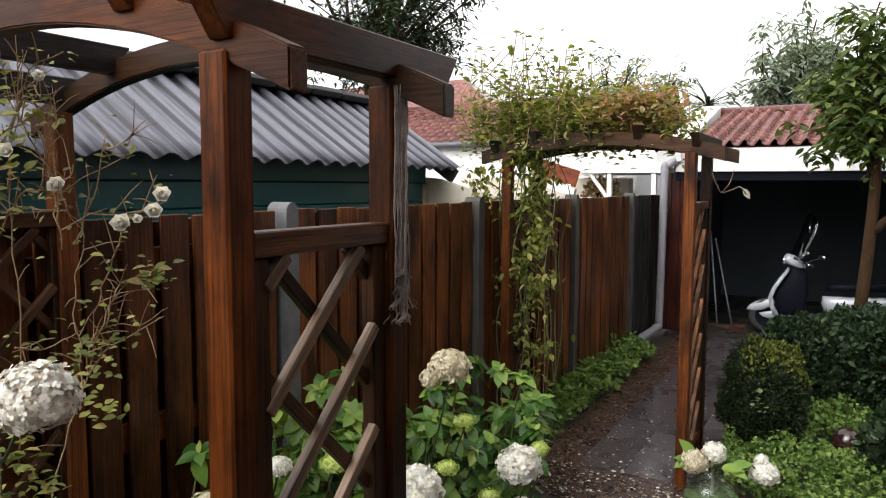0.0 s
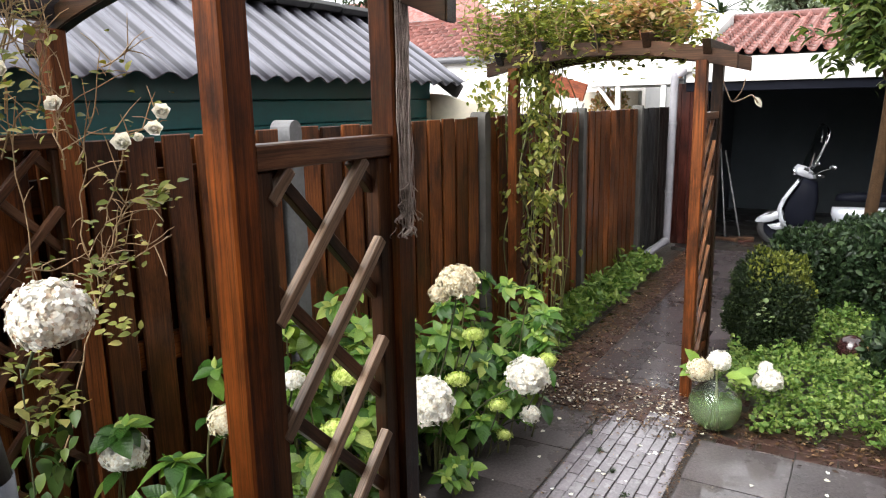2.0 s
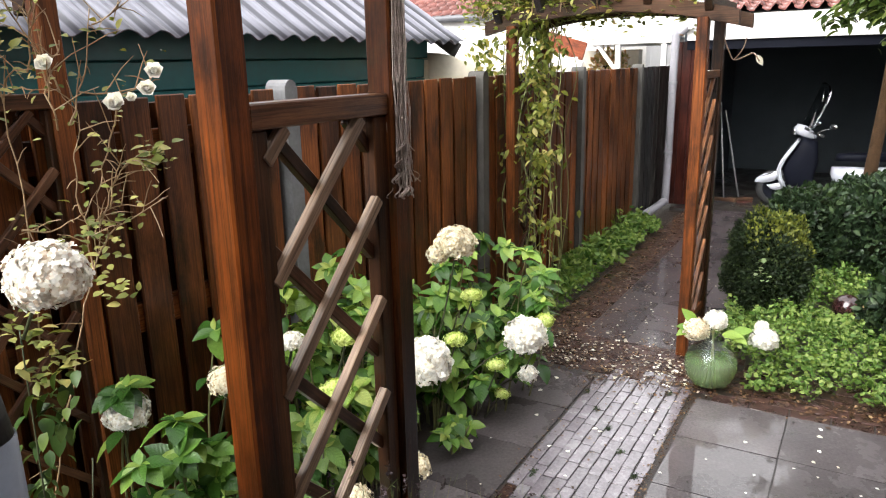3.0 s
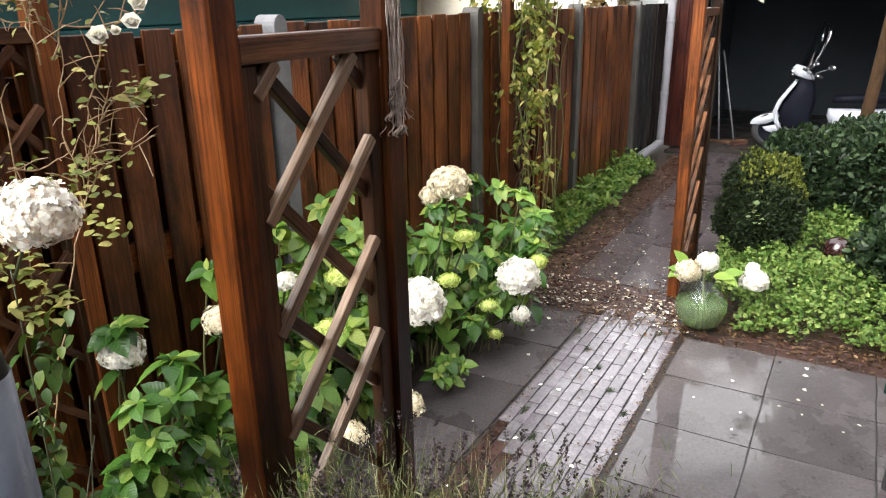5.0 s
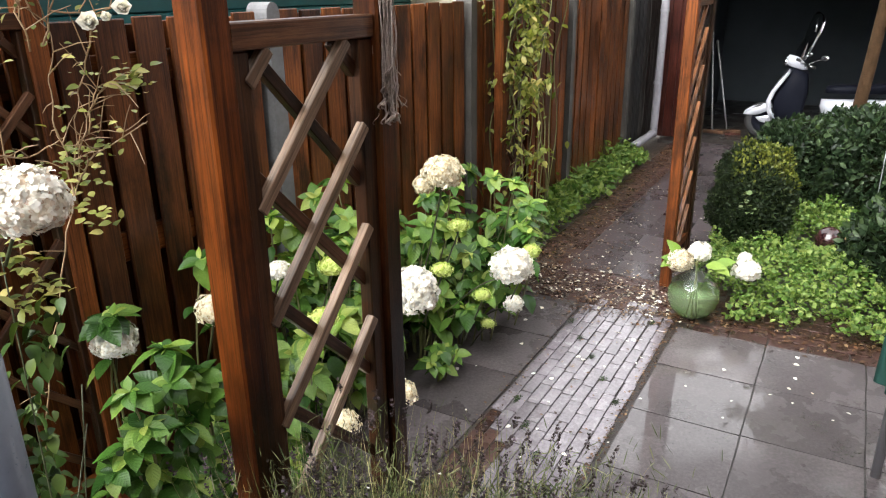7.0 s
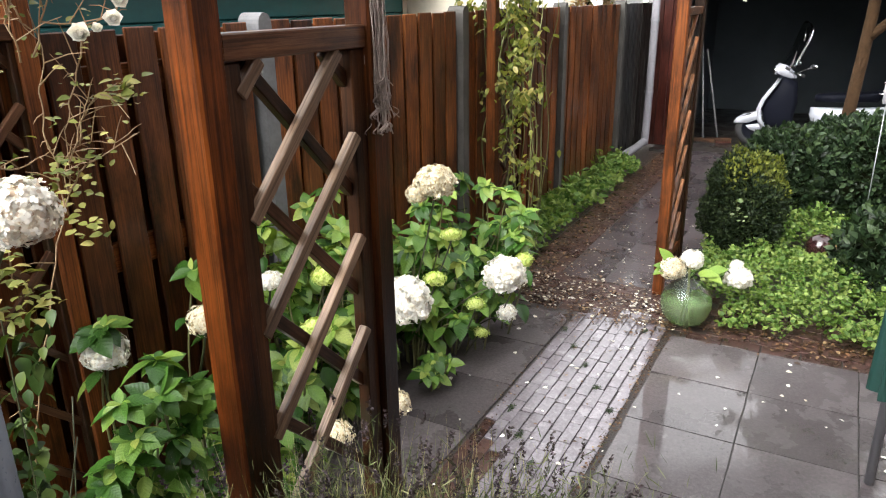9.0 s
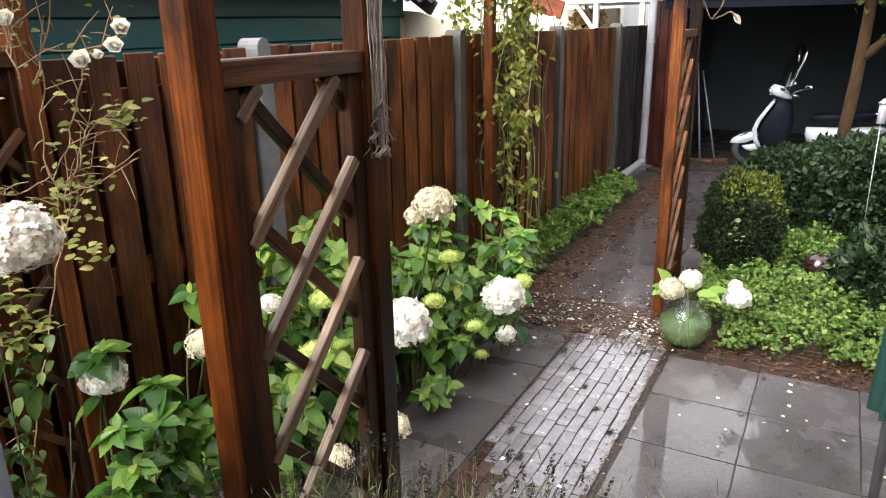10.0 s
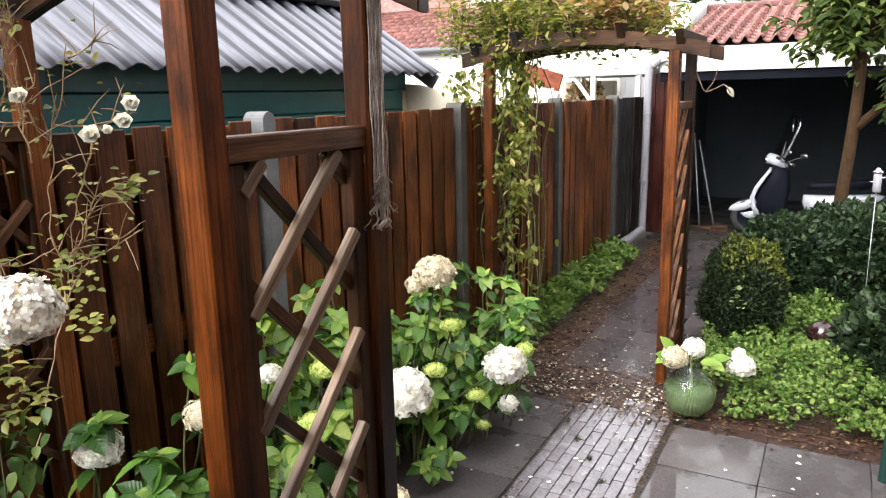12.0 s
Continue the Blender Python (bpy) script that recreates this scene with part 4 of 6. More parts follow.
def fence_row():
    g = random.Random(5)
    rows = []
    for k, (ya, yb) in enumerate(((1.48, 1.75), (1.75, 2.2), (2.2, 2.5), (2.5, 2.8), (2.8, 3.1), (3.1, 3.5), (3.5, 3.9), (3.9, 4.45))):
        stems = []
        for j in range(28 if ya < 2.2 else 17 if ya < 3.0 else 24):
            y = g.uniform(ya, yb)
            x = g.uniform(0.12, 0.66) if y < 2.2 else g.uniform(0.1, 0.58 if y < 2.9 else 0.4 if y < 3.4 else 0.66)
            if x * 0.82 + y < 2.1:
                # nothing grows in front of the vine
                continue
            if y < 2.35:
                top = 0.5 - 0.14 * (x / 0.75) ** 1.4
            else:
                top = 1.12 - 0.75 * (x / 0.8) ** 1.9
            if y > 3.25:
                top = 1.04 - 0.42 * (x / 0.75) ** 2.2 - 0.1 * max(0, y - 3.8)
            z = max(0.15, top * g.uniform(0.4 if y < 2.2 else 0.3, 1.0))
            stems.append(((min(x, 0.42) * 0.7 + 0.12, y + g.uniform(-0.05, 0.05), -0.03), (x, y, z)))
        # shoots that stand clear of the rest
        for tip in {0: ((0.5, 1.645, 0.783), (0.48, 1.56, 0.55), (0.5, 1.62, 0.6), (0.52, 1.66, 0.66)), 1: ((0.42, 1.91, 0.53), (0.50, 1.70, 0.47), (0.36, 2.05, 0.57), (0.55, 1.78, 0.41), (0.45, 1.61, 0.49), (0.36, 1.87, 0.64), (0.5, 1.86, 0.45), (0.42, 1.85, 0.81), (0.38, 1.9, 0.76), (0.46, 1.87, 0.72), (0.5, 1.91, 0.6), (0.45, 1.8, 0.68), (0.15, 1.87, 0.86), (0.14, 1.84, 0.85), (0.3, 2.14, 1.0), (0.52, 1.8, 0.58), (0.46, 1.92, 0.68), (0.5, 1.78, 0.74)), 5: ((0.42, 3.46, 0.5),), 6: ((0.62, 3.64, 0.42), (0.66, 3.7, 0.34), (0.7, 3.74, 0.45), (0.54, 3.6, 0.34), (0.74, 3.76, 0.58), (0.6, 3.64, 0.58)), 7: ((0.78, 4.0, 0.6), (0.74, 4.1, 0.74), (0.72, 4.05, 0.62), (0.62, 4.15, 0.84))}.get(k, ()):
            stems.append(((tip[0] - 0.1, tip[1] + 0.05, -0.03), tip))
        rows.append(stems)
    for k, stems in enumerate(rows):
        hydrangea("leafy green hydrangea bush growing against the fence, wet leaves", stems, 20 + k, 0.102 if k < 2 else 0.108)
    # a small seedling at the edge of the paving
    hydrangea("small light green hydrangea seedling at the edge of the paving", [((0.6, 3.3, -0.03), (0.62, 3.3, 0.16)), ((0.61, 3.32, -0.03), (0.66, 3.36, 0.13)), ((0.6, 3.28, -0.03), (0.6, 3.22, 0.13)), ((0.6, 3.3, -0.03), (0.56, 3.34, 0.14)), ((0.6, 3.3, -0.03), (0.64, 3.26, 0.1))], 77, 0.085)


fence_row()

FLORET = (np.array([(0, 0, 0), (0.3, 0.28, 0.06), (0.4, 0.62, 0.1), (0, 0.92, 0.02), (-0.4, 0.62, 0.1), (-0.3, 0.28, 0.06)]), [(0, 1, 2, 3, 4, 5)])


def flower_head(label, at, r, mat, seed, count=150, squash=0.8, lobes=(), base=None, kind="mop-head"):
    """A ball of four-petalled florets on a stalk."""
    g = rng(seed)
    f = thing("hydrangea_flower", label, "flower", at, "hydrangea flowers")
    pos, ax, up = [], [], []
    balls = [((0, 0, 0), r)] + list(lobes)
    for (c, rad) in balls:
        n = int(count * 2.1 * (rad / r) ** 2)
        for i in range(n):
            z = 1 - 2 * (i + 0.5) / n
            if z < -0.75:
                continue
            a = i * 2.39996
            s = math.sqrt(1 - z * z)
            d = np.array([s * math.cos(a), s * math.sin(a), z * squash])
            nrm = d / np.linalg.norm(d) + g.normal(0, 0.33, 3)
            nrm /= np.linalg.norm(nrm)
            p = np.array(c) + d * rad * (0.85 + 0.15 * g.random() + 0.15 * noise.noise((2.3 * d[0], 2.3 * d[1], 2.3 * d[2] + seed)) + 0.05 * noise.noise((6 * d[0], 6 * d[1], 6 * d[2] + seed)))
            t1 = np.cross(nrm, (0.3, 0.5, 0.8))
            t1 /= np.linalg.norm(t1)
            t2 = np.cross(nrm, t1)
            w = g.uniform(0, 1.5)
            for q in range(4):
                e = math.cos(w + q * math.pi / 2) * t1 + math.sin(w + q * math.pi / 2) * t2
                pos.append(p)
                ax.append(e - nrm * g.uniform(-0.1, 0.35))
                up.append(nrm)
    size = r * 0.155 * g.uniform(0.7, 1.25, len(pos))
    cloud("bloom", FLORET, pos, ax, up, size, mat, f)
    bm = bmesh.new()
    for (c, rad) in balls:
        bmesh.ops.create_icosphere(bm, subdivisions=2, radius=rad * 0.78, matrix=Matrix.Translation(c) @ Matrix.Diagonal((1, 1, squash, 1)))
    part("core", bm, mat, f, smooth=True)
    foot = Vector(base) - Vector(at) if base else Vector((-0.12, 0.03, -min(0.3, at[2] - 0.02)))
    part("stalk", tube(bmesh.new(), bent([foot, foot * 0.5 + Vector((0.02, 0, 0.03)), (0, 0, -r * 0.5)], 5), 0.0042, 6), M_STALK, f, smooth=True)
    return f


CREAM = "large round creamy white hydrangea flower, wet with rain"
FADED = "faded buff hydrangea flower with browning florets"
LIME = "small unopened lime green hydrangea flower"
flower_head("large round ivory hydrangea flower with browning florets, beside the arch", (0.876, 1.259, 1.512), 0.076, M_BUFF, 1, 300, 0.95, base=(0.69, 1.29, 1.34))
flower_head("large round buff-white hydrangea flower standing above the leaves", (0.655, 3.262, 1.1), 0.092, M_FADED, 2, 240, 0.92, (((-0.075, -0.04, -0.055), 0.05),), base=(0.5, 3.3, 0.5))
flower_head(CREAM, (0.915, 3.469, 0.625), 0.104, M_PETAL, 3, 240, 0.85, base=(0.55, 3.45, 0.3))
flower_head(CREAM, (0.79, 2.77, 0.735), 0.105, M_PETAL, 4, 240, 0.95, base=(0.5, 2.8, 0.3))
flower_head(CREAM, (0.8, 3.771, 0.275), 0.055, M_PETAL, 5, 110, 0.9, base=(0.55, 3.75, 0.1))
flower_head(LIME, (0.715, 3.63, 0.2), 0.045, M_LIME, 6, 45, 0.6)
flower_head(LIME, (0.761, 3.468, 0.439), 0.052, M_LIME, 7, 45, 0.6)
flower_head(LIME, (0.741, 3.093, 0.705), 0.055, M_LIME, 8, 70, 0.5)
flower_head(LIME, (0.689, 3.353, 0.83), 0.055, M_LIME, 9, 70, 0.5)
flower_head(LIME, (0.627, 2.461, 0.92), 0.055, M_LIME, 10, 80, 0.6)
flower_head(LIME, (0.66, 2.35, 0.76), 0.06, M_LIME, 15, 80, 0.6)
flower_head(CREAM, (0.414, 2.401, 0.885), 0.055, M_PETAL, 11, 100, 0.6)
flower_head("white hydrangea flower half covered by a leaf", (0.130, 1.872, 0.761), 0.078, M_PETAL, 12, 220, 0.9)
flower_head(FADED, (0.485, 2.005, 0.9), 0.06, M_FADED, 13, 110, 0.9)
flower_head(FADED, (0.945, 2.07, 0.56), 0.06, M_FADED, 14, 90, 0.8, base=(0.72, 2.0, -0.03))
flower_head(FADED, (0.93, 2.46, 0.46), 0.055, M_FADED, 16, 90, 1.0, base=(0.6, 2.42, -0.03))
flower_head(CREAM, (0.93, 3.68, 0.63), 0.05, M_LIME, 17, 90, 0.8)
flower_head("small cream hydrangea flower low beside the post", (0.72, 1.95, 0.62), 0.05, M_PETAL, 18, 90)


# ---- twiggy climbing rose at the near arch ----
def white_rose(at, r, seed, face=(0.6, -0.6, 0.2)):
    g = rng(seed)
    f = thing("rose_flower", "white rose in full bloom, heavy with rain", "flower", at, "white roses")
    pos, ax, up, size = [], [], [], []
    n0 = np.array(face, float)
    n0 /= np.linalg.norm(n0)
    t1 = np.cross(n0, (0, 0, 1))
    t1 /= np.linalg.norm(t1)
    t2 = np.cross(n0, t1)
    for ring, (count, lift, s) in enumerate(((6, 0.5, 1.0), (6, 1.0, 0.98), (5, 1.6, 0.92), (4, 2.6, 0.84), (3, 5.0, 0.74))):
        for k in range(count):
            a = 2 * math.pi * k / count + ring * 0.5 + g.uniform(-0.2, 0.2)
            e = math.cos(a) * t1 + math.sin(a) * t2
            pos.append(e * 0.002)
            ax.append(e + n0 * lift)
            up.append(n0 - e * 0.3)
            size.append(r * s * g.uniform(0.9, 1.15))
    cloud("bloom", leaf_shape(1.25, 0.45, -0.35, 5, 0.5, 0.03), pos, ax, up, size, M_ROSE, f)
    part("calyx", tube(bmesh.new(), [tuple(-0.02 * n0), tuple(0.004 * n0)], [0.002, 0.006], 6), M_STEM, f)
    return f


for k, (p, r) in enumerate((((0.5, 1.55, 1.92), 0.03), ((0.64, 1.75, 1.895), 0.03), ((0.63, 1.73, 1.853), 0.031), ((0.58, 1.67, 1.82), 0.034), ((0.605, 1.7, 1.832), 0.018), ((0.5, 1.52, 2.18), 0.022), ((0.45, 1.46, 2.0), 0.026))):
    white_rose(p, r * 0.88, 60 + k)


def scatter_leaves(g, line, n, spread, size, tilt=0.5):
    """Places and directions of n leaves along a line."""
    line = [np.array(p) for p in line]
    i = g.integers(0, len(line) - 1, n)
    t = g.random(n)[:, None]
    a = np.array([line[k] for k in i])
    b = np.array([line[k + 1] for k in i])
    p = a + (b - a) * t + g.normal(0, spread, (n, 3))
    return p, outward(g, n, tilt), g.normal(0, 0.35, (n, 3)) + (0, 0, 1), size * g.uniform(0.6, 1.3, n)


def climbing_rose():
    g = rng(8)
    r = thing("climbing_rose", "straggly climbing rose with thin canes and yellowing leaves", "climber", (0, 0, 0))
    canes = [
        [(0.56, 1.3, -0.05), (0.55, 1.34, 0.7), (0.54, 1.49, 1.2), (0.53, 1.59, 1.43), (0.52, 1.59, 1.5), (0.54, 1.64, 1.55), (0.58, 1.7, 1.55), (0.62, 1.77, 1.59)],
        [(0.53, 1.59, 1.43), (0.56, 1.66, 1.51), (0.62, 1.76, 1.57)],
        [(0.53, 1.58, 1.38), (0.51, 1.58, 1.47), (0.5, 1.58, 1.57), (0.49, 1.59, 1.68), (0.49, 1.62, 1.77), (0.48, 1.59, 1.85)],
        [(0.53, 1.61, 1.51), (0.54, 1.67, 1.62), (0.56, 1.7, 1.67)],
        [(0.44, 1.46, 1.52), (0.47, 1.52, 1.51), (0.51, 1.6, 1.55)],
        [(0.58, 1.67, 1.81), (0.54, 1.66, 1.7), (0.52, 1.63, 1.61), (0.53, 1.6, 1.45)],
        [(0.54, 1.64, 1.55), (0.55, 1.68, 1.66), (0.59, 1.75, 1.67)],
        [(0.5, 1.59, 1.77), (0.51, 1.62, 1.85), (0.53, 1.65, 1.96), (0.54, 1.66, 2.05)],
        [(0.48, 1.59, 1.85), (0.47, 1.57, 1.92), (0.45, 1.53, 2.02), (0.44, 1.48, 2.12), (0.44, 1.46, 2.25)],
        [(0.51, 1.62, 1.85), (0.56, 1.69, 1.84), (0.6, 1.75, 1.86), (0.635, 1.745, 1.89)],
        [(0.42, 1.46, 2.04), (0.47, 1.55, 2.1), (0.49, 1.57, 2.08)],
        [(0.54, 1.66, 2.01), (0.57, 1.71, 2.04), (0.58, 1.71, 2.06)],
        [(0.26, 1.55, 2.03), (0.34, 1.56, 2.12), (0.42, 1.54, 2.21), (0.55, 1.55, 2.24)],
        [(0.28, 1.55, 1.9), (0.34, 1.54, 2.06), (0.33, 1.56, 2.18), (0.38, 1.55, 2.26)],
        [(0.42, 1.55, 1.9), (0.44, 1.57, 2.06), (0.42, 1.55, 2.13), (0.53, 1.54, 2.15)],
        [(0.23, 1.55, 1.78), (0.35, 1.54, 1.89), (0.49, 1.56, 1.92), (0.57, 1.55, 1.97)],
        [(0.27, 1.55, 2.14), (0.4, 1.56, 2.17), (0.46, 1.54, 2.14), (0.48, 1.55, 2.1), (0.41, 1.55, 2.02)],
        [(0.24, 1.55, 1.83), (0.4, 1.54, 1.86), (0.54, 1.55, 1.86)],
        [(0.51, 1.55, 1.76), (0.51, 1.54, 1.85), (0.45, 1.56, 1.96), (0.49, 1.55, 2.08)],
        [(0.36, 1.5, 1.2), (0.4, 1.5, 1.6), (0.38, 1.5, 1.95), (0.43, 1.52, 2.2)],
    ]
    for c in canes:
        line = bent(c, 5)
        wob = [p + Vector((noise.noise(p * 23), noise.noise(p * 23 + Vector((7, 0, 0))), noise.noise(p * 23 + Vector((0, 9, 0))))) * 0.012 for p in line]
        wob[0], wob[-1] = line[0], line[-1]
        part("cane", tube(bmesh.new(), wob, [0.0027 - 0.0016 * i / len(wob) for i in range(len(wob))], 6), M_TWIG, r, smooth=True)
        # side twigs
        for k in range(7):
            p = wob[int(len(wob) * (0.2 + 0.11 * k))]
            d = Vector(g.normal(0, 1, 3)) * 0.04 + Vector((0.02, 0, 0.03))
            part("twig", tube(bmesh.new(), [p, p + d * 0.6 + Vector((0, 0, 0.006)), p + d], [0.0018, 0.0014, 0.0008], 5), M_TWIG, r)
    sets = [scatter_leaves(g, c[-4:], 8, 0.028, 0.03) for c in canes[:-1]]
    sets.append(scatter_leaves(g, [(0.585, 1.75, 1.66), (0.6, 1.77, 1.69)], 40, 0.02, 0.04))
    sets.append(scatter_leaves(g, [(0.38, 1.42, 1.85), (0.42, 1.46, 2.15)], 90, 0.05, 0.045))
    sets.append(scatter_leaves(g, [(0.3, 1.36, 1.75), (0.36, 1.42, 2.15)], 130, 0.05, 0.04))
    sets.append(scatter_leaves(g, [(0.5, 1.57, 1.35), (0.54, 1.6, 1.5)], 60, 0.035, 0.034))
    sets.append(scatter_leaves(g, [(0.62, 1.57, 1.36), (0.65, 1.6, 1.34)], 14, 0.015, 0.036))
    at, axis, up, size = (np.concatenate(q) for q in zip(*sets))
    cloud("foliage", leaf_shape(0.6, 0.25, 0.25, 4, 0.8), at, axis, 0.8 * up + np.array((0.4, -0.5, 0.4)), 0.85 * size, M_ROSELEAF, r)
    return r


climbing_rose()


def honeysuckle():
    g = rng(9)
    v = thing("vine", "leafy honeysuckle vine with green and yellow leaves on the arch side", "climber", (0, 0, 0))
    lines = [[(0.72, 1.24, 0.0), (0.7, 1.26, 0.6), (0.68, 1.28, 1.0), (0.66, 1.3, 1.35)], [(0.6, 1.2, 0.0), (0.62, 1.22, 0.6), (0.58, 1.22, 1.1)], [(0.8, 1.2, 0.3), (0.74, 1.27, 0.62), (0.64, 1.42, 0.85)], [(0.66, 1.36, 0.0), (0.72, 1.3, 0.45), (0.62, 1.44, 0.95)]]
    for l in lines:
        part("stem", tube(bmesh.new(), bent(l, 5), 0.0021, 6), M_STALK, v, smooth=True)
    a = scatter_leaves(g, [(0.8, 1.3, 1.26), (0.7, 1.3, 1.14), (0.66, 1.3, 1.0), (0.65, 1.3, 0.87), (0.6, 1.3, 0.76), (0.58, 1.3, 0.6)], 110, 0.026, 0.044, 0.05)
    a[1][:, 2] -= 0.9
    cloud("foliage", leaf_shape(0.62, 0.3, 0.3, 5, 0.72, 0.01), *a, M_VINELEAF, v)
    d = scatter_leaves(g, [(0.6, 1.3, 0.1), (0.6, 1.34, 0.7)], 60, 0.06, 0.042, 0.2)
    e = scatter_leaves(g, [(0.42, 1.42, 0.1), (0.44, 1.45, 0.6)], 60, 0.06, 0.042, 0.2)
    b = scatter_leaves(g, [(0.61, 1.2, 0.35), *lines[1][1:]], 110, 0.05, 0.042, 0.3)
    cloud("shaded_foliage", leaf_shape(0.62, 0.3, 0.3, 5, 0.72, 0.01), *[np.concatenate(q) for q in zip(b, d, e)], M_VINESHADE, v, "dark old leaves")
    c = scatter_leaves(g, [(0.68, 1.33, 1.2), (0.7, 1.32, 1.38)], 70, 0.03, 0.035)
    cloud("young_foliage", SMALL_LEAF, *c, M_ROSELEAF, v, "yellow-green young leaves")
    return v


honeysuckle()


def old_stem():
    """The dried shaggy climber stem tied to the second post."""
    g = rng(12)
    s = thing("dead_vine", "grey dried vine stem hanging down the arch post", "climber", (1.299, 1.88, 0))
    for k in range(72):
        z = 2.15
        pts, a = [], g.uniform(0, 6.28)
        low = g.uniform(1.6, 1.7)
        off = g.normal(0, 0.009, 2)
        while z > low:
            a += 0.25
            pts.append((off[0] + 0.003 * math.cos(a) + g.normal(0, 0.0015), off[1] + 0.004 * math.sin(a) + g.normal(0, 0.0018), z))
            z -= 0.035
        e, fray = pts[-1], g.normal(0, 1, 2)
        if k % 2:
            pts += [(e[0] + 0.004 + 0.006 * math.sin(q), e[1] + 0.011 * (1 - math.cos(q)) * (1 if k % 4 == 1 else -1), e[2] - 0.006 * q) for q in (0.8, 1.6, 2.4, 3.2, 4.0, 4.8)]
        else:
            pts += [(e[0] + 0.003 * q * fray[0], e[1] + 0.0035 * q * fray[1], e[2] - 0.009 * q) for q in (1, 2, 3)]
        part("strand", tube(bmesh.new(), pts, g.uniform(0.0006, 0.0019), 5), M_DEADVINE, s, smooth=True)
    return s


M_DEADVINE = plain("dried_vine", (0.07, 0.05, 0.042), (0.4, 0.33, 0.29), 0.8, 30, 0.5)
old_stem()


# ---- climber on the far arch ----
def arch_climber():
    g = rng(31)
    c = thing("climber", "yellowing climber hanging from the far arch in a dense tangle", "climber", (0, 0, 0))
    hang = []
    for k in range(17):
        x, y = 0.02 + 0.33 * g.random(), 5.08 + 0.4 * g.random()
        pts = [(x + 0.05 * g.normal(), y + 0.04 * g.normal(), 0.0)] + [(x + 0.045 * g.normal() + 0.02, y + 0.045 * g.normal(), z) for z in (0.5, 0.95, 1.4, 1.85, 2.25)]
        hang.append(pts)
        part("stem", tube(bmesh.new(), bent(pts, 5), g.uniform(0.003, 0.005), 6), M_STEM, c, smooth=True)
    shoots = []
    for k in range(80):
        x = -0.2 + 1.4 * g.random() ** 1.25
        y = 5.0 + 0.75 * g.random()
        h = (0.85 - 0.45 * max(0, x - 0.2)) * g.uniform(0.3, 1.0)
        z0 = 2.2
        pts = [(x, y, z0), (x + 0.06 * g.normal(), y + 0.06 * g.normal(), z0 + h * 0.5), (x + 0.14 * g.normal(), y + 0.1 * g.normal(), z0 + h)]
        shoots.append(pts)
        part("shoot", tube(bmesh.new(), bent(pts, 4), [0.004] * 5 + [0.003] * 3 + [0.002], 5), M_TWIG, c)
    # leaves hang in separate clusters with bare stems between them
    a = [scatter_leaves(g, p[1:], 6, 0.05, 0.058, 0.1) for p in hang]
    for x, z, n, r in ((-0.12, 2.0, 45, 0.07), (-0.05, 1.88, 40, 0.06), (0.0, 1.72, 18, 0.05), (0.08, 1.27, 26, 0.045), (0.22, 2.12, 90, 0.09), (0.34, 2.0, 80, 0.08), (0.3, 1.8, 110, 0.07), (0.36, 1.6, 90, 0.06), (0.3, 1.48, 60, 0.06), (0.18, 1.34, 70, 0.06), (0.36, 1.27, 90, 0.065), (0.3, 1.08, 40, 0.06), (0.22, 0.92, 25, 0.06), (0.38, 0.8, 40, 0.055), (0.3, 0.6, 25, 0.06)):
        a.append(scatter_leaves(g, [(x - 0.09, 5.1, z - 0.03), (x + 0.03, 5.12, z + 0.03)], int(n * 1.25), r * 0.75, 0.056, 0.1))
    for q in a:
        q[1][:, 2] -= 0.8
    b = [scatter_leaves(g, bent(p, 2)[:3], 46, 0.06, 0.05, 0.5) for p in shoots] + [scatter_leaves(g, bent(p, 2)[2:], 12, 0.05, 0.058, 0.3) for p in shoots]
    cloud("foliage", SMALL_LEAF, *[np.concatenate(q) for q in zip(*(a + b))], M_VINE, c)
    tops = [scatter_leaves(g, [(0.0, 5.3, 2.3), (0.3, 5.3, 2.45), (0.7, 5.3, 2.42)], 1700, 0.12, 0.047)]
    cloud("crown_foliage", SMALL_LEAF, *tops[0], M_VINE, c)
    d = scatter_leaves(g, [(0.72, 5.15, 2.36), (0.95, 5.2, 2.42), (1.15, 5.3, 2.38)], 1150, 0.085, 0.055)
    cloud("autumn_foliage", SMALL_LEAF, *d, M_AUTUMN, c, "russet autumn leaves")
    return c


arch_climber()


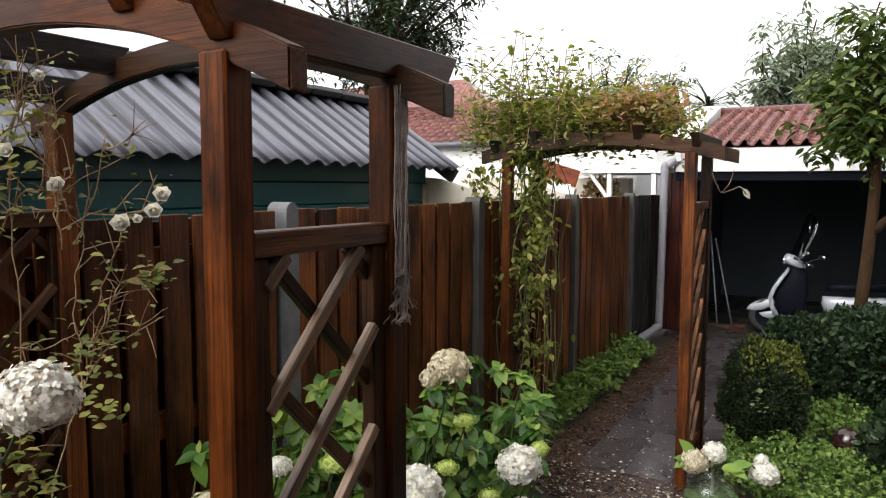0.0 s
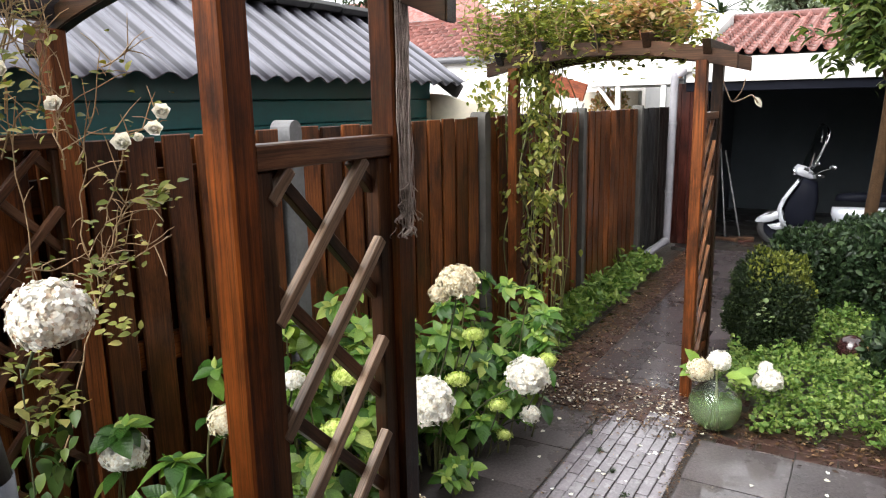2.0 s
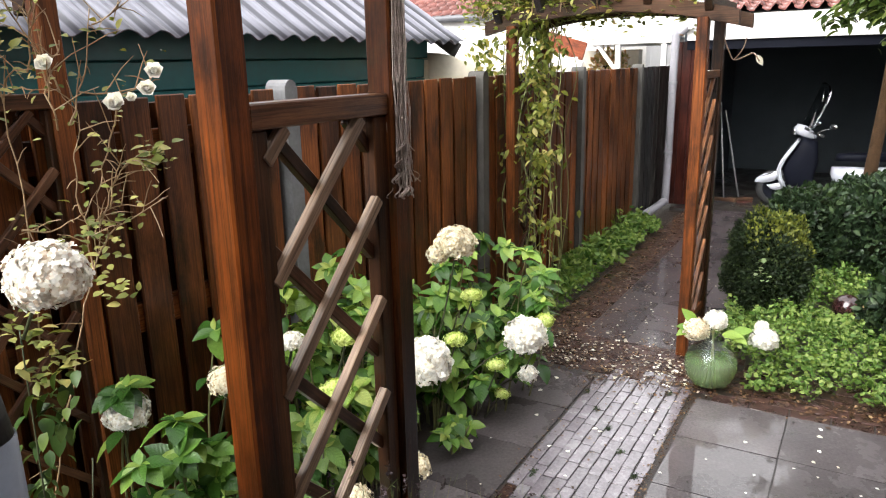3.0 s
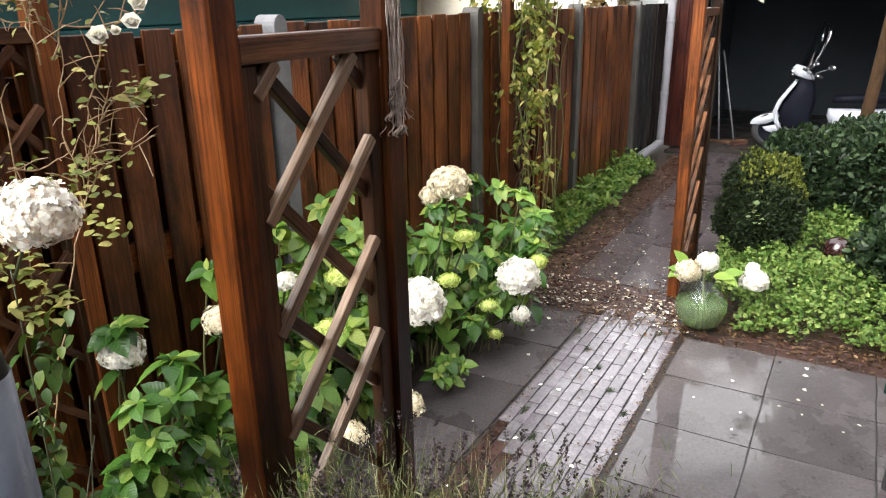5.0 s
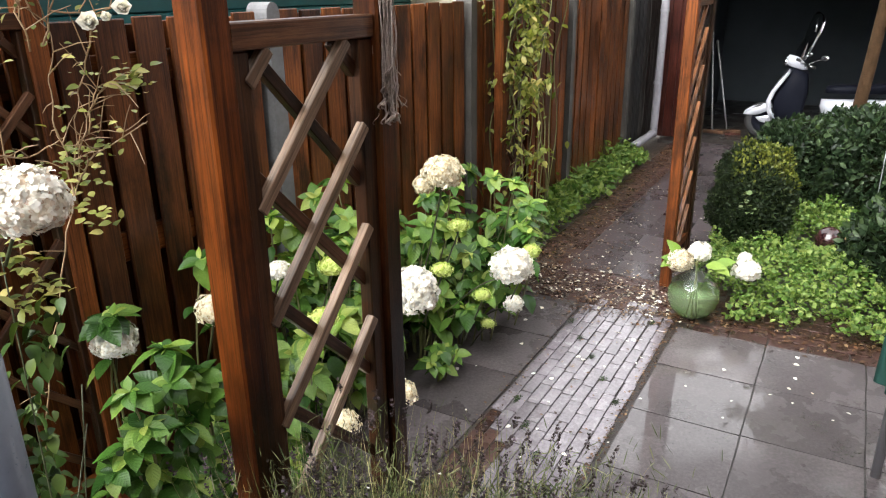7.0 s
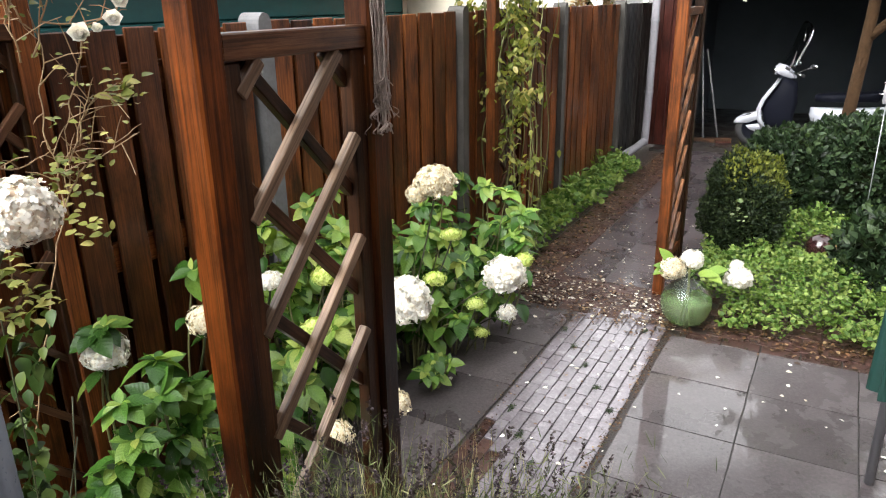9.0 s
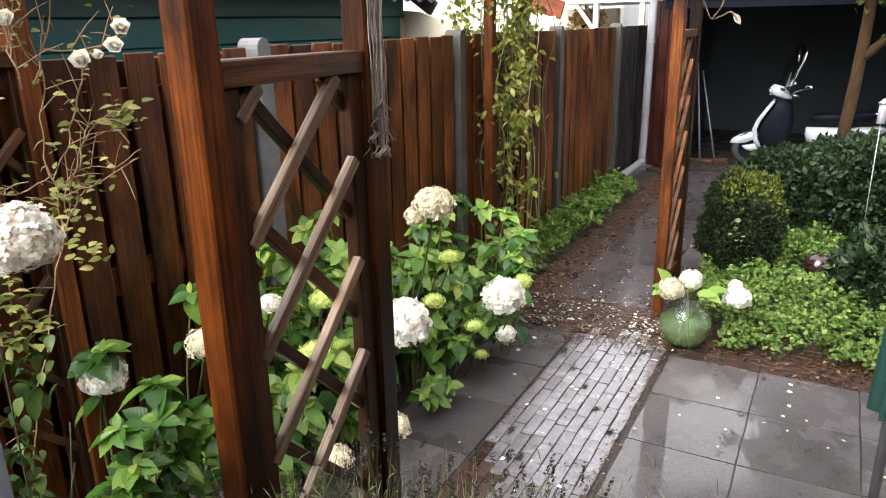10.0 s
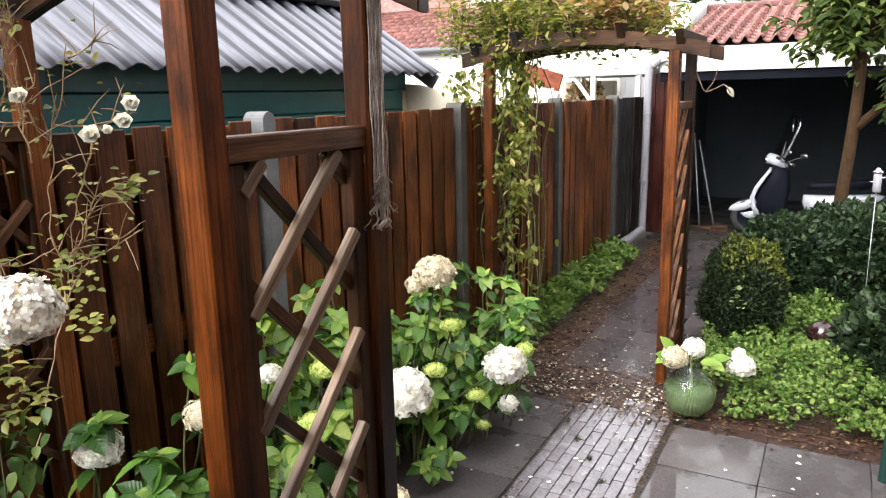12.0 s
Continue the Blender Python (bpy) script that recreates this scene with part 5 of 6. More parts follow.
# ---- bushes and beds ----
def clipped_bush(label, at, rx, ry, h, seed, mat, tip_mat, count=2600, size=0.03, group="", rough=0.05):
    g = rng(seed)
    b = thing("bush", label, "bush", at, group)
    for k in range(5):
        a = k * 1.256
        part("stem", tube(bmesh.new(), [(0, 0, -0.03), (0.3 * rx * math.cos(a), 0.3 * ry * math.sin(a), h * 0.35), (0.55 * rx * math.cos(a), 0.55 * ry * math.sin(a), h * 0.7)], [0.012, 0.008, 0.004], 5), M_TWIG, b)
    n = count
    z = g.uniform(-0.75, 1, n)
    a = g.uniform(0, 2 * math.pi, n)
    s = np.sqrt(1 - z * z) ** 0.68
    lump = np.array([1 + 0.2 * noise.noise((2.2 * s[i] * math.cos(a[i]) + seed, 2.2 * s[i] * math.sin(a[i]), 2.2 * z[i])) + 0.1 * noise.noise((7 * s[i] * math.cos(a[i]) + seed, 7 * s[i] * math.sin(a[i]), 7 * z[i])) for i in range(n)])
    d = np.stack([s * np.cos(a), s * np.sin(a), z], 1)
    r = lump * (1 - rough * np.abs(g.normal(0, 1, n)) + 0.03 * g.random(n))
    p = d * r[:, None] * (rx, ry, h / 2) + (0, 0, h / 2)
    axis = d + g.normal(0, 0.7, (n, 3)) + (0, 0, 0.35)
    up = d + g.normal(0, 0.5, (n, 3))
    cloud("foliage", SMALL_LEAF, p, axis, up, size * g.uniform(0.6, 1.3, n), mat, b)
    # dark core: the shade inside the foliage is put into its colour
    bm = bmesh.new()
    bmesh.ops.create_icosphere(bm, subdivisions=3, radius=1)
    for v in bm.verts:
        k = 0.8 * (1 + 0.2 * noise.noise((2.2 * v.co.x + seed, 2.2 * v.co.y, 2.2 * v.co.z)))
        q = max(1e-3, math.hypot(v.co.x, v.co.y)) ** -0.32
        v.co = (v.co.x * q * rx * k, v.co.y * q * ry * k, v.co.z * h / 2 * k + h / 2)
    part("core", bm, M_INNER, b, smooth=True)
    if tip_mat:
        m = int(n * 0.1)
        idx = np.argsort(-p[:, 2] + g.normal(0, 0.06, n) + 0.16 * np.sin(9 * p[:, 0] + 3) * np.cos(8 * p[:, 1]))[:m]
        cloud("new_growth", SMALL_LEAF, p[idx] * 1.02, d[idx] + g.normal(0, 0.5, (m, 3)) + (0, 0, 0.6), d[idx], size * 1.2 * np.ones(m), tip_mat, b, "yellow-green young shoots")
    return b


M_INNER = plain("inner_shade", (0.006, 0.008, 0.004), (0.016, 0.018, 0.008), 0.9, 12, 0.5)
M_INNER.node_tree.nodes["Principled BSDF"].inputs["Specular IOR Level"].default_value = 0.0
clipped_bush("dark green clipped yew ball with yellowish young tips", (1.705, 6.02, 0), 0.28, 0.28, 0.78, 3, M_BOX, M_BOXTIP, 16000, 0.027, rough=0.14)
clipped_bush("dense dark green rhododendron bush behind the ball", (1.95, 7.35, 0), 0.42, 0.4, 0.76, 5, M_SHRUB, None, 6500, 0.058, "shrubs in the bed", 0.09)
clipped_bush("dense dark green rhododendron bush under the tree", (2.55, 7.5, 0), 0.6, 0.45, 0.88, 6, M_SHRUB, None, 9000, 0.058, "shrubs in the bed", 0.09)
clipped_bush("dense dark green rhododendron bush under the tree", (3.4, 7.2, 0), 0.6, 0.5, 0.84, 7, M_SHRUB, None, 6500, 0.058, "shrubs in the bed", 0.09)
clipped_bush("reddish brown shrub inside the white lean-to", (-1.25, 11.5, 0), 0.35, 0.3, 2.02, 10, M_AUTUMN, None, 2500, 0.07)
clipped_bush("small round green shrub at the bed's edge", (2.72, 5.6, 0), 0.36, 0.3, 0.58, 8, M_SHRUB, None, 2800, 0.062, "", 0.07)
clipped_bush("bushy green shrub beside the folded parasol", (3.3, 5.9, 0), 0.5, 0.45, 0.7, 9, M_SHRUB, None, 2800, 0.062, "", 0.08)


def ivy_sprig():
    """A few pale-edged leaves that grow out of the yew's flank."""
    g = rng(17)
    v = thing("ivy_sprig", "sprig of pale green ivy leaves in the clipped yew", "climber", (1.7, 5.76, 0.4))
    line = [(0.0, 0.06, -0.08), (0.01, 0.0, 0.0), (-0.01, -0.02, 0.07), (0.03, -0.01, 0.12)]
    part("stem", tube(bmesh.new(), bent(line, 4), 0.002, 5), M_STEM, v, smooth=True)
    side = [(-0.03, -0.01, 0.0), (0.08, -0.02, 0.01)]
    a, b = scatter_leaves(g, line[1:], 13, 0.014, 0.038, 0.3), scatter_leaves(g, side, 9, 0.012, 0.036, 0.3)
    cloud("foliage", ROUND_LEAF, *[np.concatenate(q) for q in zip(a, b)], M_SPRIG, v)
    return v


ivy_sprig()


def cover(name, label, area, n, size, mat, seed, height, shape=ROUND_LEAF):
    """A low carpet of leaves: area gives a random place and a height factor."""
    g = rng(seed)
    pts = []
    while len(pts) < n:
        q = area(g)
        if q is not None:
            pts.append(q)
    p = np.array(pts)
    bump = np.array([0.5 + 0.5 * noise.noise((x * 4, y * 4, seed)) + 0.45 * noise.noise((x * 12, y * 12, seed)) for x, y, k in p])
    z = -0.02 + height * p[:, 2] * np.clip(0.3 + bump, 0.15, 1.2) * g.uniform(0.55, 1.0, n)
    at = np.stack([p[:, 0], p[:, 1], z], 1)
    ob = cloud(name, shape, at, outward(g, n, 0.8), g.normal(0, 0.75, (n, 3)) + (0, 0, 1), size * g.uniform(0.5, 1.3, n), mat)
    return tagged(ob, label, "ground cover", kind="stuff")


def right_bed(g):
    x, y = g.uniform(1.5, 4.2), g.uniform(4.62, 8.2)
    left = 1.78 if y < 4.95 else 1.6 if y < 5.2 else 1.48
    if x < left or y < 4.69 + 0.05 * math.sin(9 * x) + 0.03 * math.sin(23 * x):
        return None
    if math.hypot(x - 2.25, y - 6.34) < 0.13:
        return None
    low = 0.35 if abs(x - 2.2 - 0.08 * (y - 6)) < 0.17 and 5.75 < y < 6.4 else 1.0
    return x, y, low * min(1.0, 0.5 + (y - 4.69) * 1.6)


def fence_strip(g):
    y = g.uniform(4.3, 9.5)
    x = abs(g.normal(0, 0.14))
    if x > 0.34 or y > 8.7:
        return None
    return x + 0.02, y, 1.15 - 1.3 * x


cover("ground_cover", "low carpet of fresh green ground cover leaves in the bed", right_bed, 52000, 0.031, M_COVER, 41, 0.25)
cover("ground_cover", "strip of green weeds along the foot of the fence", fence_strip, 7500, 0.052, M_COVER, 42, 0.2)
cover("ground_cover", "broad dark green leaves of perennials along the fence", fence_strip, 420, 0.1, M_COVER, 43, 0.27, LONG_LEAF)


# ---- trees ----
def tree(label, base, trunk, limbs, leaf_mat, seed, leaf, per, spread, bark=M_BARK, shape=LONG_LEAF, group=""):
    """trunk: points and radii; limbs: fork height, end point. Twigs and leaf clusters grow along the limbs."""
    g = rng(seed)
    t = thing("tree", label, "tree", base, group)
    part("trunk", tube(bmesh.new(), bent([q[:3] for q in trunk], 5), list(np.interp(np.linspace(0, len(trunk) - 1, 5 * (len(trunk) - 1) + 1), range(len(trunk)), [q[3] for q in trunk])), 12), bark, t, smooth=True)
    p, a, u, s = [], [], [], []
    for start, end, r in limbs:
        start, end = Vector(start), Vector(end)
        mid = start.lerp(end, 0.5) + Vector(g.normal(0, 0.06, 3)) * (end - start).length
        line = bent([start, mid, end], 6)
        part("limb", tube(bmesh.new(), line, [r * (1 - 0.8 * i / len(line)) for i in range(len(line))], 7), bark, t, smooth=True)
        for k in range(7):
            q = line[int(len(line) * (0.35 + 0.09 * k))]
            tip = q + Vector(g.normal(0, 1, 3)) * spread * 0.8 + Vector((0, 0, 0.12 * spread))
            part("twig", tube(bmesh.new(), [q, q.lerp(tip, 0.5) + Vector((0, 0, 0.03)), tip], [r * 0.3, r * 0.2, r * 0.08], 5), bark, t)
            pos, ax, up, sz = scatter_leaves(g, [q, tip, tip + (tip - q) * 0.3], per, spread * 0.2, leaf, 0.2)
            ax[:, 2] -= 0.35
            p.append(pos), a.append(ax), u.append(up), s.append(sz)
    cloud("crown", shape, np.concatenate(p), np.concatenate(a), np.concatenate(u), np.concatenate(s), leaf_mat, t)
    return t


def limb_fan(seed, fork, centre, radius, n, r):
    g = rng(seed)
    out = []
    for k in range(n):
        d = g.normal(0, 1, 3)
        d /= np.linalg.norm(d)
        out.append((fork, tuple(np.array(centre) + d * np.array(radius) * g.uniform(0.45, 0.95)), r))
    return out


tree("small garden tree with a forked brown trunk and long drooping leaves", (2.345, 8.0, 0),
     [(-0.1, 0, -0.05, 0.065), (-0.05, 0, 0.7, 0.055), (0.0, 0, 1.45, 0.05), (0.02, 0.02, 2.0, 0.045), (0.0, 0.05, 2.6, 0.035)],
     [((0.0, 0, 1.5), (0.75, 0.1, 2.15), 0.045), ((0.02, 0.02, 2.0), (-0.35, -0.1, 2.7), 0.035)] + limb_fan(4, (0.0, 0.04, 2.3), (0.22, 0.1, 2.9), (0.74, 0.85, 0.9), 19, 0.025),
     M_TREE, 51, 0.11, 34, 0.22, shape=leaf_shape(0.46, 0.3, 0.35, 4))
tree("tall dark tree behind the shed with hanging foliage", (-8.6, 15.5, 0),
     [(0, 0, -0.1, 0.3), (0.1, 0, 3, 0.25), (0, 0, 6, 0.15)],
     limb_fan(14, (0, 0, 4.5), (0.8, 0, 6.9), (2.9, 2.5, 2.1), 26, 0.07), M_SHRUB, 52, 0.2, 46, 0.6)
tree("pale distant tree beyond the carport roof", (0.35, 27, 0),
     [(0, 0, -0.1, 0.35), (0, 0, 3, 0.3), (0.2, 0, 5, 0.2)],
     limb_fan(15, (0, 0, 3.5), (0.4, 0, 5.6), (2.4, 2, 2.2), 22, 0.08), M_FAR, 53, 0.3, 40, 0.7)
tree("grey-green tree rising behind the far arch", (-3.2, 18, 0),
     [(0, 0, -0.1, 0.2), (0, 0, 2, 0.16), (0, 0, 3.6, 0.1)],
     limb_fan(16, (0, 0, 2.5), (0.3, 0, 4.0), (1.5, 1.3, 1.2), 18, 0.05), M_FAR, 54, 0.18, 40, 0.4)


def palm():
    g = rng(61)
    p = thing("palm", "dark spiky palm behind the carport", "palm", (-0.42, 15.6, 0.3))
    part("trunk", tube(bmesh.new(), [(0, 0, -0.4), (0, 0, 3.2)], [0.12, 0.09], 8), M_BARK, p)
    n = 60
    cloud("fronds", leaf_shape(0.09, 0.2, 0.35, 4), np.tile((0, 0, 3.2), (n, 1)), outward(g, n, 0.8), np.tile((0, 0, 1.0), (n, 1)), g.uniform(0.5, 0.8, n), M_SHRUB, p)
    return p


palm()


# ---- lavender in front ----
def lavender():
    g = rng(71)
    t = thing("planter", "long dark trough planter holding the lavender", "planter", (1.72, 1.5, 0))
    for sx, sy, lx, ly in ((0, -0.13, 0.74, 0.02), (0, 0.13, 0.74, 0.02), (-0.36, 0, 0.02, 0.24), (0.36, 0, 0.02, 0.24)):
        ob = part("side", boxed(-lx / 2, lx / 2, -ly / 2, ly / 2, 0, 0.46, 0.004), M_DARK, t)
        ob.matrix_local = pose(0, 0, 0, 0, 0, 28) @ pose(sx, sy, 0)
    ob = part("soil", boxed(-0.35, 0.35, -0.12, 0.12, 0.3, 0.42, 0.01), M_SOIL, t)
    ob.matrix_local = pose(0, 0, 0, 0, 0, 28)
    rows = ((1.43, 1.36, 220, 0.58, (-0.3, 0.2)), (1.5, 1.4, 260, 0.6, (-0.1, 0.15)), (1.62, 1.46, 270, 0.585, (0, 0.12)), (1.73, 1.52, 240, 0.565, (0.02, 0.12)), (1.86, 1.59, 210, 0.53, (0, 0.12)), (1.97, 1.64, 110, 0.46, (0.05, 0)))
    for k, (x, y, n, h, bias) in enumerate(rows):
        l = thing("lavender", "straggly lavender clump with faded grey-purple spikes", "plant", (x, y, 0.42), "lavender clumps")
        base = g.normal(0, 0.05, (n, 3)) * (1, 1, 0)
        lean = g.normal(0, 0.22, (n, 3)) * (1, 1, 0) + (*bias, 1)
        lean /= np.linalg.norm(lean, axis=1, keepdims=True)
        length = h * g.uniform(0.55, 1.12, n)
        cloud("stem_tuft", leaf_shape(0.0042, 0.1, 0.05, 4), base, lean, g.normal(0, 1, (n, 3)), length, M_LAVSTEM, l)
        m = n * 22
        cloud("foliage", leaf_shape(0.06, 0.2, 0.1, 3), g.normal(0, 0.075, (m, 3)) * (1, 1, 1.4) + (0.3 * bias[0], 0.3 * bias[1], 0.3), outward(g, m, 2.2), g.normal(0, 1, (m, 3)), 0.034 * g.uniform(0.6, 1.4, m), M_LAVLEAF, l)
        # flower spikes: whorls of small buds at the stem ends
        tip = base + lean * length[:, None] - np.array((0, 0, 0.02))
        pos, ax = [], []
        for i in range(n):
            if g.random() < 0.46:
                span = g.uniform(0.025, 0.05)
                for w in range(26):
                    ring = round(w / 26 * 5) / 5
                    pos.append(tip[i] + lean[i] * (span * ring - 0.02))
                    ax.append(g.normal(0, 1, 3) + lean[i] * 0.7)
        cloud("spike_tuft", leaf_shape(0.6, 0.4, 0, 2), pos, ax, g.normal(0, 1, (len(pos), 3)), 0.0092 * g.uniform(0.6, 1.25, len(pos)), M_LAVHEAD, l)


lavender()


def dry_grass():
    """Long bleached blades that lean out over the paving."""
    g = rng(73)
    t = thing("grass_tuft", "tuft of long bleached grass blades among the lavender", "grass", (1.5, 1.42, 0.42))
    n = 46
    lean = g.normal(0, 0.16, (n, 3)) * (1, 1, 0) + (0.16, 0.3, 0.8)
    cloud("blade_tuft", leaf_shape(0.012, 0.2, 0.22, 6), g.normal(0, 0.045, (n, 3)) * (1, 1, 0), lean, g.normal(0, 0.3, (n, 3)) + (0, -0.4, 1), g.uniform(0.28, 0.52, n), M_DRYGRASS, t)
    m = 60
    cloud("low_tuft", leaf_shape(0.016, 0.2, 0.3, 5), g.normal(0, 0.09, (m, 3)) * (1.8, 1, 0) + (0.15, 0.06, 0), g.normal(0, 0.35, (m, 3)) * (1, 1, 0) + (0.05, 0.1, 0.8), g.normal(0, 0.3, (m, 3)) + (0, -0.4, 1), g.uniform(0.2, 0.36, m), M_LAVSTEM, t, "green blades")
    return t


dry_grass()


# ---- glass carboy with hydrangeas ----
def carboy():
    c = thing("glass_vase", "round green glass carboy half full of murky water", "vase", (1.58, 4.68, 0))
    outer = [(0.0, 0.004), (0.062, 0.004), (0.108, 0.024), (0.14, 0.072), (0.152, 0.13), (0.145, 0.183), (0.118, 0.23), (0.078, 0.262), (0.043, 0.282), (0.034, 0.305), (0.034, 0.335), (0.043, 0.342)]
    inner = [(max(0, r - 0.002), z + (0.002 if z < 0.02 else 0)) for r, z in outer][::-1]
    part("glass", lathe(outer + inner, 40), M_GLASS, c, smooth=True)
    water = [(0.0, 0.0052), (0.0608, 0.0052), (0.1068, 0.0252), (0.1386, 0.0725), (0.1505, 0.13), (0.1468, 0.162), (0.146, 0.166), (0.0, 0.166)]
    part("water", lathe(water, 40), M_WATER, c, "murky green water", True)
    for k, q in enumerate(((-0.1, -0.02, 0.31), (0.0, 0.05, 0.33), (0.03, -0.01, 0.36))):
        part("flower_stem", tube(bmesh.new(), bent([(0.02 * k - 0.02, 0.01, 0.03), (0.005 * k, 0, 0.2), (0.006 * k - 0.008, 0, 0.34), q], 5), 0.0045, 6), M_STEM, c, smooth=True)
    me = HYD_YOUNG[1]
    for k, (p, ax) in enumerate((((-0.08, -0.02, 0.34), (-0.8, -0.3, 0.3)), ((-0.1, 0.0, 0.36), (-0.5, -0.1, 0.8)), ((-0.1, 0, 0.35), (-0.6, -0.6, -0.1)), ((0.05, 0, 0.33), (0.9, -0.2, 0.25)), ((0.09, 0.02, 0.33), (0.8, -0.5, 0.0)), ((0.1, 0.05, 0.33), (0.9, 0.3, 0.35)))):
        place("leaf", me, c, p, ax, (0.1, -0.45, 0.9), 0.125 if k < 3 else 0.115)
    return c


carboy()
flower_head("faded buff hydrangea flower standing in the glass carboy", (1.485, 4.67, 0.34), 0.082, M_FADED, 101, 200, 0.85, base=(1.57, 4.7, 0.34))
flower_head("white hydrangea flower standing in the glass carboy", (1.58, 4.75, 0.385), 0.07, M_PETAL, 102, 180, 0.9, base=(1.59, 4.71, 0.34))
flower_head("white hydrangea flower leaning over the ground cover", (1.84, 4.85, 0.28), 0.085, M_PETAL, 103, 220, 0.75, (((-0.02, 0.02, 0.07), 0.04),), base=(1.66, 4.75, 0.33))


# ---- motor scooter in the carport ----
def scooter():
    s = thing("motor_scooter", "white and black motor scooter with a tall windscreen, in the carport", "scooter", (1.22, 10.72, -0.012))
    s.rotation_euler = (0, 0, radians(3))

    def wheel(x, name):
        w = thing(name, "", "", (x, 0, 0.235))
        w.parent = s
        prof = [(0.15, -0.05), (0.2, -0.055), (0.228, -0.035), (0.235, 0), (0.228, 0.035), (0.2, 0.055), (0.15, 0.05)]
        bm = lathe(prof, 28)
        bm.transform(pose(0, 0, 0, 90, 0, 0))
        part("tyre", bm, M_RUBBER, w, smooth=True)
        bm = lathe([(0.0, -0.02), (0.04, -0.045), (0.05, -0.02), (0.13, -0.025), (0.152, -0.05), (0.152, 0.05), (0.13, 0.025), (0.05, 0.02), (0.0, 0.02)], 28)
        bm.transform(pose(0, 0, 0, 90, 0, 0))
        part("rim", bm, M_NAVY, w, smooth=True)

    def shell(name, profile, half, mat, label="", squeeze=0.75):
        """A body panel: a side outline given as points, rounded towards both flanks."""
        bm = bmesh.new()
        rings = []
        cx = sum(p[0] for p in profile) / len(profile)
        cz = sum(p[1] for p in profile) / len(profile)
        for y, k in ((-half, squeeze), (-half * 0.75, 0.95), (0, 1.03), (half * 0.75, 0.95), (half, squeeze)):
            rings.append([bm.verts.new((cx + (x - cx) * k, y, cz + (z - cz) * k)) for x, z in profile])
        m = len(profile)
        for a, b in zip(rings, rings[1:]):
            for i in range(m):
                bm.faces.new((a[i], a[(i + 1) % m], b[(i + 1) % m], b[i]))
        bm.faces.new(rings[0])
        bm.faces.new(rings[-1][::-1])
        bmesh.ops.recalc_face_normals(bm, faces=bm.faces)
        return part(name, bm, mat, s, label, True)

    wheel(0.06, "front_wheel")
    wheel(1.27, "rear_wheel")
    shell("front_mudguard", [(-0.2, 0.3), (-0.17, 0.36), (-0.08, 0.42), (0.05, 0.46), (0.13, 0.47), (0.16, 0.42), (0.1, 0.36), (0.0, 0.31), (-0.1, 0.29)], 0.075, M_SCOOTWHITE, "white front mudguard")
    shell("mudguard_tail", [(-0.05, 0.27), (0.08, 0.3), (0.18, 0.33), (0.17, 0.24), (0.1, 0.19), (0.0, 0.22)], 0.06, M_SCOOTWHITE, "white lower mudguard")
    shell("mudguard_slot", [(-0.12, 0.385), (-0.02, 0.435), (0.04, 0.45), (0.0, 0.42)], 0.082, M_RUBBER)
    shell("leg_shield", [(0.15, 0.25), (0.09, 0.36), (0.062, 0.5), (0.105, 0.63), (0.2, 0.78), (0.27, 0.88), (0.305, 0.87), (0.245, 0.77), (0.155, 0.62), (0.115, 0.5), (0.14, 0.37), (0.2, 0.26)], 0.17, M_SCOOTWHITE, "white leg shield", 0.98)
    shell("inner_shield", [(0.21, 0.25), (0.155, 0.38), (0.13, 0.5), (0.175, 0.62), (0.27, 0.79), (0.34, 0.92), (0.5, 0.85), (0.53, 0.6), (0.5, 0.4), (0.52, 0.26)], 0.15, M_NAVY, "dark blue inner shield")
    shell("floor_board", [(0.25, 0.2), (0.25, 0.28), (0.8, 0.3), (0.85, 0.2)], 0.17, M_RUBBER)
    shell("seat", [(0.72, 0.62), (0.74, 0.7), (0.9, 0.72), (1.2, 0.73), (1.42, 0.77), (1.5, 0.74), (1.42, 0.64), (1.0, 0.62)], 0.14, M_NAVY, "black seat")
    shell("rear_body", [(0.72, 0.34), (0.69, 0.44), (0.7, 0.54), (1.1, 0.55), (1.5, 0.58), (1.6, 0.56), (1.5, 0.46), (1.1, 0.4), (0.95, 0.34)], 0.17, M_SCOOTWHITE, "white rear body")
    shell("handlebar_cowl", [(0.29, 1.05), (0.28, 1.1), (0.33, 1.16), (0.42, 1.14), (0.53, 1.04), (0.55, 0.98), (0.47, 0.97), (0.38, 1.0)], 0.1, M_SCOOTWHITE, "white handlebar cowl")
    shell("dash_panel", [(0.36, 1.1), (0.38, 1.14), (0.45, 1.1), (0.44, 1.06)], 0.105, M_RUBBER)
    part("headlight", tube(bmesh.new(), [(0.265, 0, 1.07), (0.31, 0, 1.07)], [0.04, 0.05], 16), M_CHROME, s, "chrome headlight", True)
    part("handlebar", tube(bmesh.new(), bent([(0.5, -0.33, 1.04), (0.45, -0.15, 1.06), (0.43, 0, 1.05), (0.45, 0.15, 1.06), (0.5, 0.33, 1.04)], 4), 0.013, 8), M_CHROME, s, smooth=True)
    for y in (-1, 1):
        part("grip", tube(bmesh.new(), [(0.485, y * 0.26, 1.045), (0.52, y * 0.37, 1.035)], 0.019, 10), M_RUBBER, s)
        part("brake_lever", tube(bmesh.new(), [(0.43, y * 0.24, 1.05), (0.42, y * 0.36, 1.02)], 0.006, 6), M_CHROME, s)
        part("mirror_arm", tube(bmesh.new(), bent([(0.5, y * 0.2, 1.06), (0.57, y * 0.24, 1.1), (0.63, y * 0.27, 1.12)], 4), 0.006, 6), M_CHROME, s)
        bm = bmesh.new()
